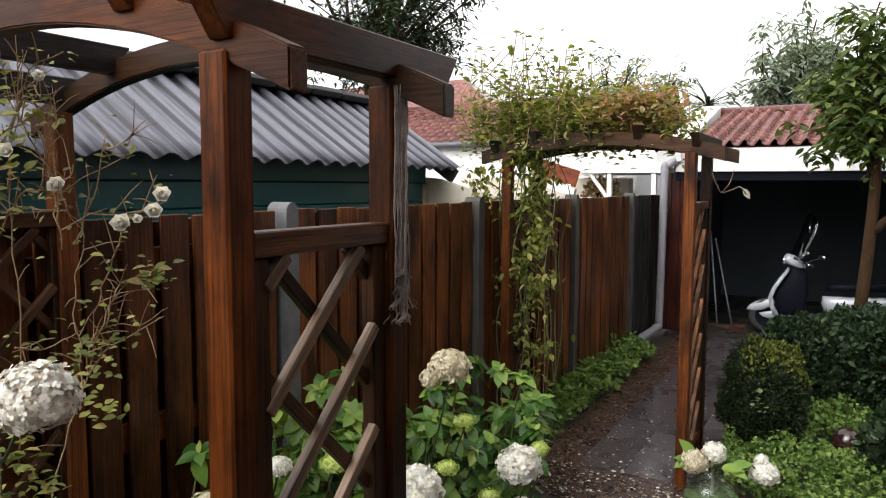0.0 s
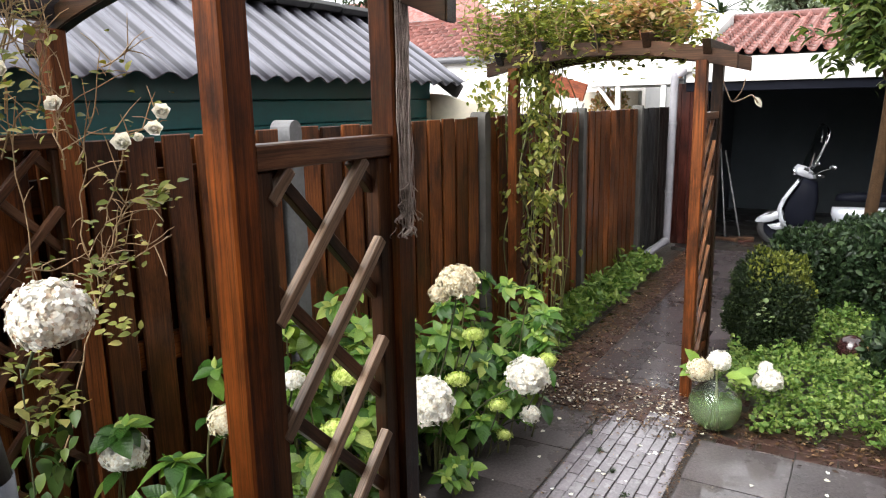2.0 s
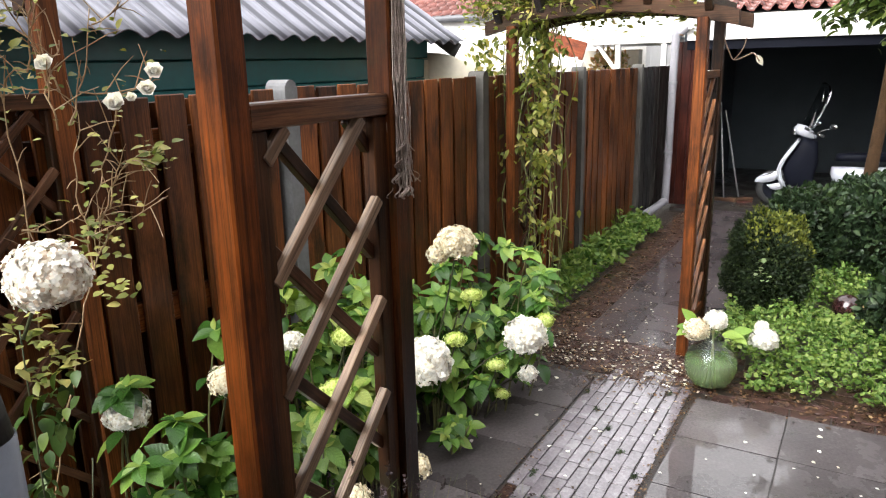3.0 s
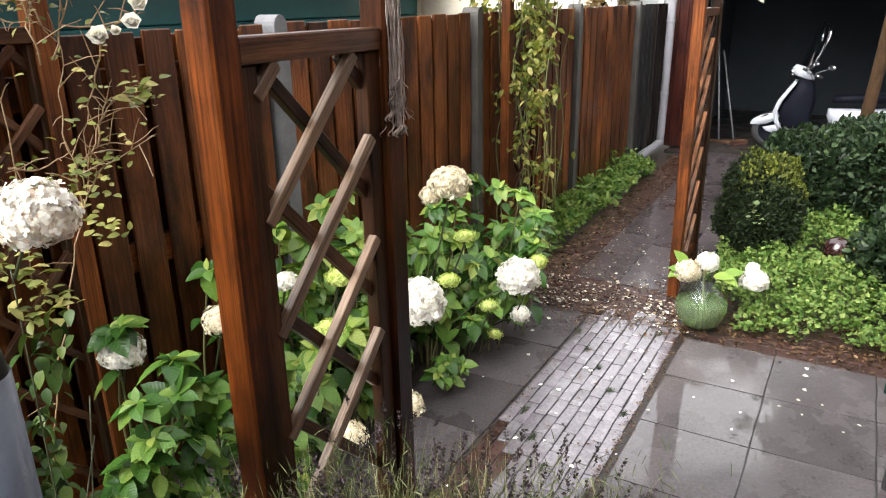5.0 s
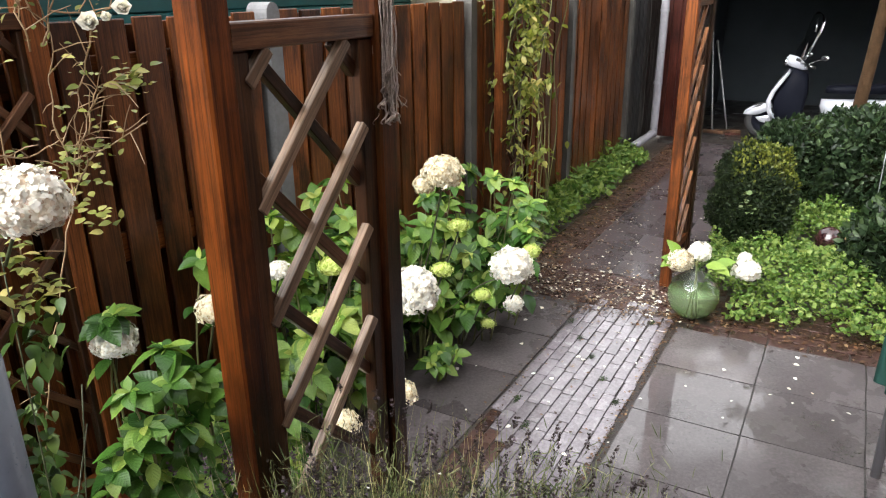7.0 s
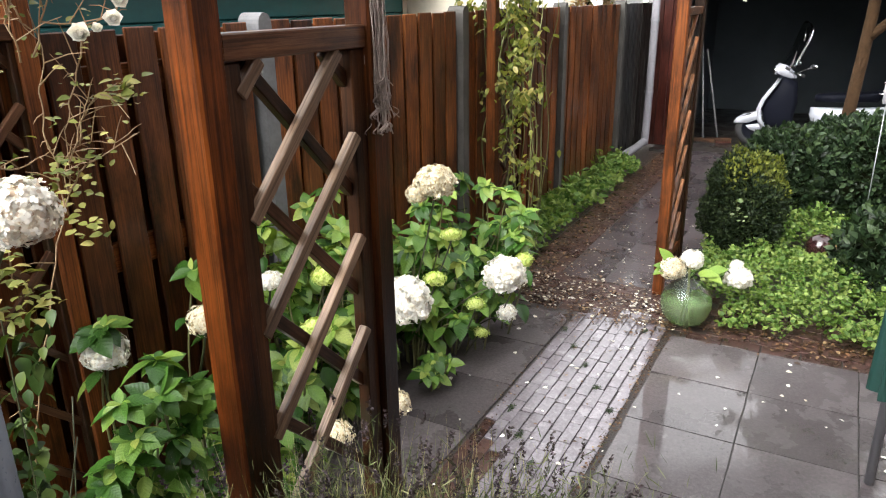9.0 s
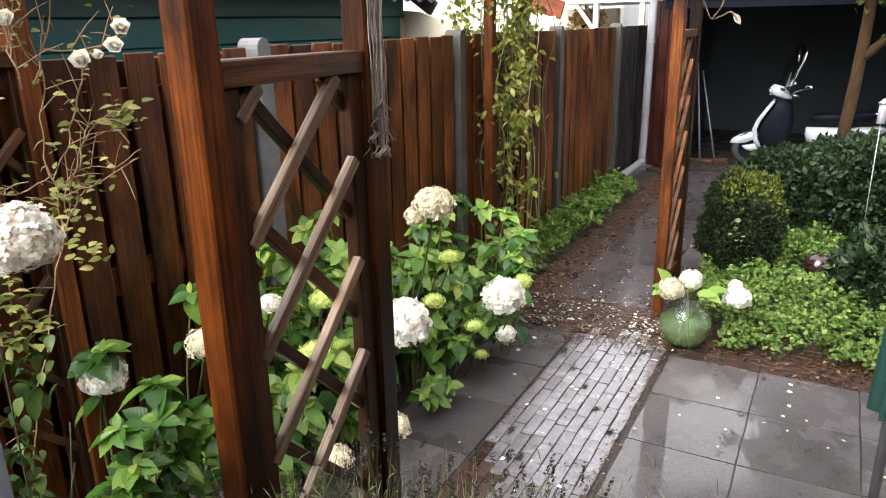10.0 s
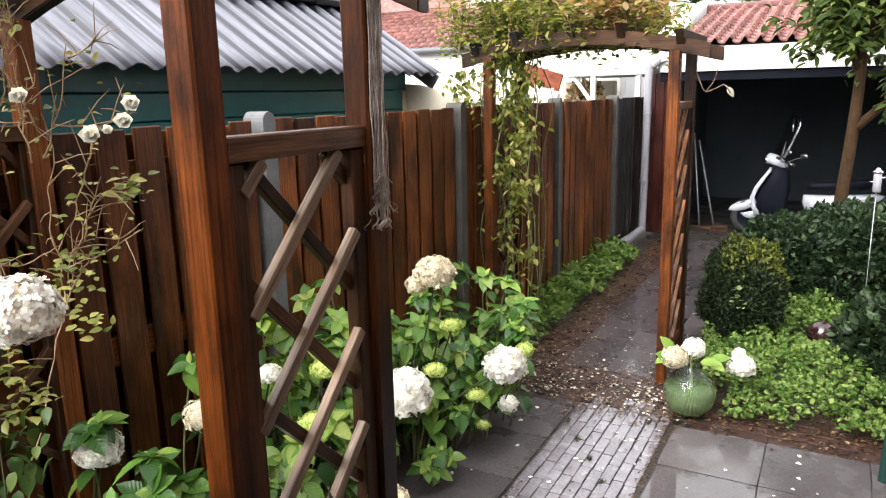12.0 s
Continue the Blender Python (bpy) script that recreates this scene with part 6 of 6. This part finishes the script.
        bmesh.ops.create_uvsphere(bm, u_segments=16, v_segments=8, radius=1, matrix=pose(0.65, y * 0.29, 1.14, 0, 0, 25) @ Matrix.Diagonal((0.022, 0.06, 0.035, 1)))
        part("mirror", bm, M_CHROME, s, "round chrome mirror", True)
    for ob in s.children:
        if ob.name.split(".")[0] in ("handlebar_cowl", "dash_panel", "headlight", "handlebar", "grip", "brake_lever", "mirror_arm", "mirror"):
            ob.matrix_local = pose(0.33, 0, -0.09, 0, 0, 18) @ pose(-0.4, 0, 0)
    # tall curved windscreen
    STEER = pose(0.4, 0, 0, 0, 0, 28) @ pose(-0.4, 0, 0)
    bm = bmesh.new()
    rows, n = [], 14
    for i in range(n + 1):
        t = i / n
        x, z = 0.33 + 0.19 * t, 1.02 + 0.6 * t - 0.04 * t * t
        w = 0.17 * math.sqrt(max(0.0, 1 - (2 * max(t, 0.3) - 1) ** 4)) if t < 1 else 0.02
        rows.append([(x + 1.2 * (k / 4 * w) ** 2 + 0.03 * math.sin(3 * t), k / 4 * w, z) for k in range(-4, 5)])
    grid = [[bm.verts.new(q) for q in row] for row in rows]
    for a, b in zip(grid, grid[1:]):
        for k in range(8):
            bm.faces.new((a[k], a[k + 1], b[k + 1], b[k]))
    ob = part("windscreen", bm, M_SCREEN, s, "smoky plastic windscreen", True)
    ob.modifiers.new("thickness", "SOLIDIFY").thickness = 0.004
    ob.matrix_local = STEER
    ob.visible_shadow = False
    # two chrome tubes added in place of bright reflections on the screen
    part("screen_gleam", tube(bmesh.new(), [row[0] for row in rows[7:13]], 0.004, 6), M_CHROME, s, smooth=True).matrix_local = STEER
    part("screen_streak", tube(bmesh.new(), [rows[8][2], rows[12][3]], [0.014, 0.006], 6), M_CHROME, s, smooth=True).matrix_local = STEER
    part("screen_strut", tube(bmesh.new(), [(0.4, -0.1, 1.02), (0.44, -0.12, 1.22)], [0.022, 0.007], 8), M_CHROME, s)
    part("grab_rail", tube(bmesh.new(), bent([(1.4, -0.13, 0.74), (1.62, -0.1, 0.78), (1.66, 0, 0.79), (1.62, 0.1, 0.78), (1.4, 0.13, 0.74)], 4), 0.011, 8), M_CHROME, s, smooth=True)
    part("stand", tube(bmesh.new(), [(0.85, -0.12, 0.22), (0.9, -0.2, 0.0)], 0.012, 8), M_CHROME, s)
    return s


scooter()


def broom(name, label, foot, top, head_mat, turn):
    b = thing(name, label, "broom", foot)
    v = Vector(top) - Vector(foot)
    part("handle", tube(bmesh.new(), [v.normalized() * 0.08, v], 0.012, 8), M_CONCRETE, b, smooth=True)
    ob = part("head", boxed(-0.16, 0.16, -0.03, 0.03, 0.05, 0.1, 0.01), M_DARK, b)
    ob.matrix_local = pose(0, 0, 0, 0, 0, turn)
    bm = bmesh.new()
    for i in range(14):
        for j in (-0.02, 0, 0.02):
            x = -0.145 + i * 0.0223
            tube(bm, [(x, j, 0.06), (x * 1.06, j * 1.4, 0.0)], [0.009, 0.006], 4)
    ob = part("bristles", bm, head_mat, b, "worn bristles")
    ob.matrix_local = pose(0, 0, 0, 0, 0, turn)
    return b


broom("broom", "yard broom with red bristles leaning in the carport", (0.86, 10.74, -0.04), (0.56, 10.95, 1.2), M_REDBROOM, 20)
broom("broom", "yard broom with dark bristles leaning in the carport", (0.68, 10.62, -0.04), (0.5, 10.9, 1.3), M_RUBBER, -10)


def crate():
    c = thing("crate", "grey storage crate against the carport wall", "crate", (0.3, 10.42, -0.05))
    part("body", boxed(-0.09, 0.09, -0.12, 0.12, 0, 0.34, 0.012), M_CONCRETE, c)
    part("lid", boxed(-0.1, 0.1, -0.13, 0.13, 0.34, 0.37, 0.01), M_BLACK, c)
    return c


crate()


def garden_light():
    l = thing("garden_light", "slim steel garden light on a stake in the bed", "garden light", (2.5, 6.3, 0))
    part("stake", tube(bmesh.new(), [(0, 0, -0.05), (0, 0, 1.17)], 0.0035, 8), M_ZINC, l, smooth=True)
    part("lamp_body", lathe([(0.0, 1.165), (0.024, 1.165), (0.026, 1.17), (0.026, 1.3), (0.0, 1.3)], 20), M_PIPE, l, "frosted grey lamp body", True)
    part("cap", lathe([(0.0, 1.3), (0.033, 1.3), (0.035, 1.308), (0.018, 1.318), (0.009, 1.335), (0.0, 1.336)], 20), M_CHROME, l, smooth=True)
    return l


garden_light()


def glazed_ball():
    b = thing("garden_ball", "dark red glazed ball with a dry leaf in ground cover", "ornament", (2.25, 6.34, -0.03))
    bm = bmesh.new()
    bmesh.ops.create_uvsphere(bm, u_segments=32, v_segments=16, radius=0.105, matrix=Matrix.Translation((0, 0, 0.1)))
    part("ball", bm, M_BALL, b, smooth=True)
    place("dry_leaf", simple_mesh("dry_leaf", leaf_shape(0.7, 0.5, 0.3, 5), M_AUTUMN), b, (0.1, -0.06, 0.1), (0.2, 0.1, 0.9), (0.5, -1, 0), 0.15)
    return b


glazed_ball()


def folded_parasol():
    p = thing("parasol", "folded dark green parasol on a grey pole", "parasol", (2.548, 3.46, 0))
    part("pole", tube(bmesh.new(), [(0, 0, 0.0), (0, 0, 2.35)], 0.019, 14), M_ZINC, p, "grey metal pole", True)
    bm = bmesh.new()
    rows = []
    for i in range(14):
        t = i / 13
        z = 0.42 + 1.8 * t
        r0 = 0.07 * (1 - t) ** 0.6 + 0.03
        rows.append([bm.verts.new((r0 * (1 + 0.28 * math.cos(8 * a + 2 * t)) * math.cos(a) + 0.05, r0 * (1 + 0.28 * math.cos(8 * a + 2 * t)) * math.sin(a), z)) for a in (2 * math.pi * k / 48 for k in range(48))])
    for a, b in zip(rows, rows[1:]):
        for k in range(48):
            bm.faces.new((a[k], a[(k + 1) % 48], b[(k + 1) % 48], b[k]))
    bm.faces.new(rows[-1])
    part("canopy", bm, M_PARASOL, p, "folded green canvas", True)
    return p


folded_parasol()


def grey_post():
    p = thing("patio_pole", "blue-grey plastic patio pole with a black cap", "pole", (1.108, 0.978, 0))
    ax = Vector((0, 0, 1.0))
    part("tube", tube(bmesh.new(), [(0, 0, 0.0), Vector((0, 0, 0)) + ax * 1.36], 0.055, 24), M_GREYPLASTIC, p, smooth=True)
    part("cap", tube(bmesh.new(), [Vector((0, 0, 0)) + ax * 1.36, Vector((0, 0, 0)) + ax * 1.45], [0.052, 0.04], 24), M_RUBBER, p, "black cap", True)
    return p


grey_post()


def arch_twigs():
    t = thing("bare_twig", "bare vine twig with a dead flower hanging from the far arch", "twig", (1.4, 5.62, 2.05))
    part("twig", tube(bmesh.new(), bent([(-0.05, 0, 0.0), (0.0, 0, -0.12), (0.03, 0.02, -0.17), (0.1, 0, -0.15), (0.15, -0.02, -0.13), (0.19, -0.02, -0.18)], 4), 0.005, 6), M_LATH, t, smooth=True)
    part("twig", tube(bmesh.new(), bent([(0.03, 0.02, -0.17), (0.08, 0.02, -0.1), (0.1, 0.02, -0.02)], 4), 0.004, 6), M_LATH, t, smooth=True)
    place("dead_leaf", simple_mesh("dead_leaf", leaf_shape(0.5, 0.4, 0.3, 4), M_FALLEN), t, (0.17, -0.02, -0.14), (0.5, 0, -0.8), (0, -1, 0.3), 0.08)
    return t


arch_twigs()


# ---- fallen leaves and petals ----
def litter(name, label, n, seed, size, mat, area, shape, z=0.004):
    g = rng(seed)
    pts = []
    while len(pts) < n:
        q = area(g)
        if q is not None:
            pts.append((*q, z + g.uniform(0, 0.006)))
    ax = g.normal(0, 1, (n, 3)) * (1, 1, 0.12)
    up = g.normal(0, 0.14, (n, 3)) + (0, 0, 1)
    return tagged(cloud(name, shape, pts, ax, up, size * g.uniform(0.5, 1.4, n), mat), label, "debris", kind="stuff")


def band(g):
    x, y = g.uniform(0.3, 1.65), g.normal(4.82, 0.2)
    return (x, y) if 4.45 < y < 5.5 else None


def path_edge(g):
    y = g.uniform(4.6, 9.6)
    x = 0.46 - 0.01 * (y - 5) + g.normal(0, 0.1)
    return (x, y) if 0.24 < x < 0.75 else None


def bed_edge(g):
    x, y = g.uniform(1.45, 3.4), g.normal(4.7, 0.1)
    return (x, y)


def bed_soil(g):
    x, y = g.uniform(0.05, 0.75), g.uniform(1.0, 4.6)
    return (x, y)


def terrace(g):
    x, y = g.uniform(0.5, 3.4), g.uniform(2.4, 4.6)
    return (x, y) if g.random() < 0.5 + 0.3 * (x < 1) else None


def strip_edge(g):
    y = g.uniform(2.4, 4.5)
    x = 1.512 + g.normal(0, 0.016) if g.random() < 0.75 else 0.955 + g.normal(0, 0.025)
    return (x, y)


def on_strip(g):
    return g.uniform(0.98, 1.42), g.uniform(2.3, 4.4)


def strip_end(g):
    return g.uniform(0.9, 1.55), 4.62 - abs(g.normal(0, 0.14))


def whole_path(g):
    x, y = g.uniform(0.45, 1.5), g.uniform(4.55, 9.0)
    return (x, y) if g.random() < math.exp(-(y - 4.55) * 0.55) * (0.5 + 0.5 * (x < 0.9)) else None


FLAT = leaf_shape(0.6, 0.25, 0.12, 3)
PETAL_SHAPE = leaf_shape(0.85, 0.2, 0.1, 3, 0.7)
litter("leaf_litter", "brown leaf litter across the paving", 900, 81, 0.024, M_LITTER, band, FLAT)
litter("leaf_litter", "brown leaf litter along the path's edge", 2600, 82, 0.024, M_LITTER, path_edge, FLAT)
litter("leaf_litter", "brown leaf litter along the bed's edge", 1000, 83, 0.026, M_LITTER, bed_edge, FLAT)
litter("leaf_litter", "leaf litter and petals on the soil", 900, 84, 0.03, M_LITTER, bed_soil, FLAT, -0.03)
litter("leaf_litter", "dark debris caught along the brick strip", 600, 88, 0.014, M_LITTER, strip_edge, FLAT)
litter("leaf_litter", "debris and petals at the lower end of the bricks", 330, 89, 0.02, M_LITTER, strip_end, FLAT)
litter("leaf_litter", "dark bits of moss and debris on the bricks", 70, 90, 0.016, M_LITTER, on_strip, FLAT)
def moss_spots(g):
    k = int(g.integers(0, 11))
    cx, cy = 1.0 + 0.0618 * ((k * 7) % 9) - 0.031, 2.55 + 0.19 * k
    return cx + g.normal(0, 0.008), cy + g.normal(0, 0.016)


litter("moss", "small cushions of dark moss in the joints of the bricks", 900, 92, 0.009, M_BOX, moss_spots, FLAT, 0.003)
litter("fallen_petals", "white petals scattered over the wet terrace", 70, 85, 0.025, M_PETAL, terrace, PETAL_SHAPE)
litter("fallen_petals", "white petals fallen in a drift across the path", 260, 86, 0.021, M_FALLEN, band, PETAL_SHAPE, 0.008)
litter("fallen_petals", "white petals scattered along the path", 420, 87, 0.016, M_FALLEN, whole_path, PETAL_SHAPE)
litter("leaf_litter", "small wet brown bits scattered along the path", 1300, 91, 0.014, M_LITTER, whole_path, FLAT)


# ---- paving: slabs, clinker strip, path ----
def slab_mesh(name, lx, ly, th, mat, bevel=0.0022):
    bm = boxed(-lx / 2, lx / 2, -ly / 2, ly / 2, -th, 0, 0)
    if bevel:
        bmesh.ops.subdivide_edges(bm, edges=[e for e in bm.edges if abs(e.verts[0].co.z) + abs(e.verts[1].co.z) < 1e-6], cuts=2, use_grid_fill=False)
        for v in bm.verts:
            if v.co.z > -1e-6:
                v.co += Vector((random.uniform(-1, 1), random.uniform(-1, 1), -abs(random.gauss(0, 0.3)))) * bevel
    me = bpy.data.meshes.new(name)
    bm.normal_update()
    bm.to_mesh(me)
    bm.free()
    me.materials.append(mat)
    return me


bed = tagged(part("pavement", boxed(0.3, 4.6, -1.2, 9.95, -0.12, -0.011, 0), M_JOINT), "rain-wet terrace of grey slabs with a strip of bricks", "pavement", kind="structure")


def lay(name, me, x, y, turn=0, z=0.0, tip=0.25):
    ob = new(name, me)
    ob.parent = bed
    ob.matrix_local = pose(x, y, z + random.uniform(-0.0015, 0.0015), random.uniform(-tip, tip), random.uniform(-tip, tip), turn + random.uniform(-0.25, 0.25))


random.seed(11)
SLAB = slab_mesh("slab", 0.4795, 0.4795, 0.05, M_SLAB)
PITCH = 0.486
for i in range(6):
    for j in range(-7, 3):
        x, y = 1.784 + i * PITCH, 3.5 + j * PITCH + PITCH / 2
        if y < 4.4:
            lay("slab", SLAB, x, y, tip=0.12)
for j in range(-8, 4):
    y = 3.03 + j * PITCH + PITCH / 2
    if y < 4.45:
        lay("slab", SLAB, 0.696, y, tip=0.12)
# strip of small worn bricks in running bond, with a mossy red edge course


def worn_brick(lx, ly, mat, seed, round_off=0.006):
    """A brick with rubbed corners and a rounded rim."""
    g = random.Random(seed)
    hx, hy = lx / 2, ly / 2
    outline = []
    for cx, cy, a0 in ((hx, hy, 0), (-hx, hy, 90), (-hx, -hy, 180), (hx, -hy, 270)):
        r = round_off * g.uniform(0.6, 1.4)
        for a in (a0 + 10, a0 + 80):
            sx, sy = (1 if cx > 0 else -1), (1 if cy > 0 else -1)
            outline.append((cx - sx * r + r * math.cos(radians(a)), cy - sy * r + r * math.sin(radians(a))))
    rings = []
    bm = bmesh.new()
    for inset, z in ((0, -0.05), (0, -0.0028), (0.0014, -0.0006), (0.004, 0.0)):
        rings.append([bm.verts.new((x * (1 - inset / hx) + g.uniform(-0.0009, 0.0009), y * (1 - inset / hy) + g.uniform(-0.0009, 0.0009), z)) for x, y in outline])
    for a, b in zip(rings, rings[1:]):
        for k in range(8):
            bm.faces.new((a[k], a[(k + 1) % 8], b[(k + 1) % 8], b[k]))
    bm.faces.new(rings[-1])
    me = bpy.data.meshes.new("brick")
    bm.normal_update()
    bm.to_mesh(me)
    bm.free()
    me.materials.append(mat)
    return me


LENGTHS = (0.182, 0.166, 0.192, 0.158, 0.174, 0.186)
WIDTHS = (0.0588, 0.0572, 0.0595, 0.0576, 0.059, 0.0566)
GREYS = [worn_brick(w, ly, M_BRICK, k) for k, (w, ly) in enumerate(zip(WIDTHS, LENGTHS))]
REDS = [worn_brick(w - 0.001, ly, M_REDBRICK, 20 + k, 0.008) for k, (w, ly) in enumerate(zip(WIDTHS, LENGTHS))]
REDCL = worn_brick(0.0985, 0.196, M_REDBRICK, 31, 0.011)
for i in range(9):
    y = 1.0 + (0.09 if i % 2 else 0.0) + random.uniform(-0.03, 0.03)
    while y < 4.55:
        k = random.randrange(len(LENGTHS))
        y += LENGTHS[k] / 2
        red = (i == 0 and y < 3.24) or (i == 1 and y < 3.05) or (i == 2 and y < 2.9 + random.uniform(-0.15, 0.15))
        lay("brick", (REDS if red else GREYS)[k], 0.982 + i * 0.0618 + random.uniform(-0.0022, 0.0022), y, random.uniform(-1.2, 1.2), -0.0025 if red else 0.0, 0.45)
        y += LENGTHS[k] / 2 + random.uniform(0.002, 0.0045)
# cross band of red clinkers, laid in stretcher courses
for j in range(6):
    for i in range(16):
        lay("brick", REDCL, 0.5 + i * 0.204 + (0.1 if j % 2 else 0), (4.53 if i > 5 else 4.62) + j * 0.104, 90, -0.004, 0.7)
# path slabs to the carport
PATHSLAB = slab_mesh("slab", 0.3025, 0.3025, 0.05, M_PATHSTONE, 0.0012)
for j in range(16):
    for i in range(3):
        lay("slab", PATHSLAB, 0.79 + i * 0.305, 5.28 + j * 0.305, tip=0.15)
for j in range(24):
    for i in range(3):
        lay("brick", REDCL, 0.365 + i * 0.104, 5.2 + j * 0.204 + (0.1 if i == 1 else 0), 0, -0.004, 0.7)
    lay("brick", REDCL, 1.61, 5.2 + j * 0.204, 0, -0.004, 0.7)

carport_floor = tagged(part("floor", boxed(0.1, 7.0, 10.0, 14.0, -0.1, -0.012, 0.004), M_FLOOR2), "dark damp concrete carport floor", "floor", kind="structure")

# wall added out of view, beside and behind the camera, to block light
tagged(part("wall_light_block", boxed(3.9, 4.2, -4.0, 5.2, 0, 5.6, 0.01), M_HOUSE), "plain brown wall added out of view beside the terrace to block light", "wall", kind="structure")


# cover added out of view, over and behind the camera, as a shade caster
shade_roof = thing("shade_cover", "plain timber cover added out of view to shade the near terrace", "patio cover", (0, 0, 0))
part("roof_board", boxed(1.2, 3.9, -4.0, 0.75, 2.72, 2.8, 0.005), M_DARK, shade_roof)
for x in (1.35, 2.0, 2.65, 3.3):
    beam_part("rafter", (x, -4.0, 2.66), (x, 0.7, 2.66), 0.06, 0.11, M_DARK, shade_roof)
beam_part("front_beam", (1.2, 0.72, 2.64), (3.9, 0.72, 2.64), 0.06, 0.14, M_DARK, shade_roof)
beam_part("post", (1.24, -3.8, 0), (1.24, -3.8, 2.6), 0.09, 0.09, M_DARK, shade_roof, up=(0, 1, 0))
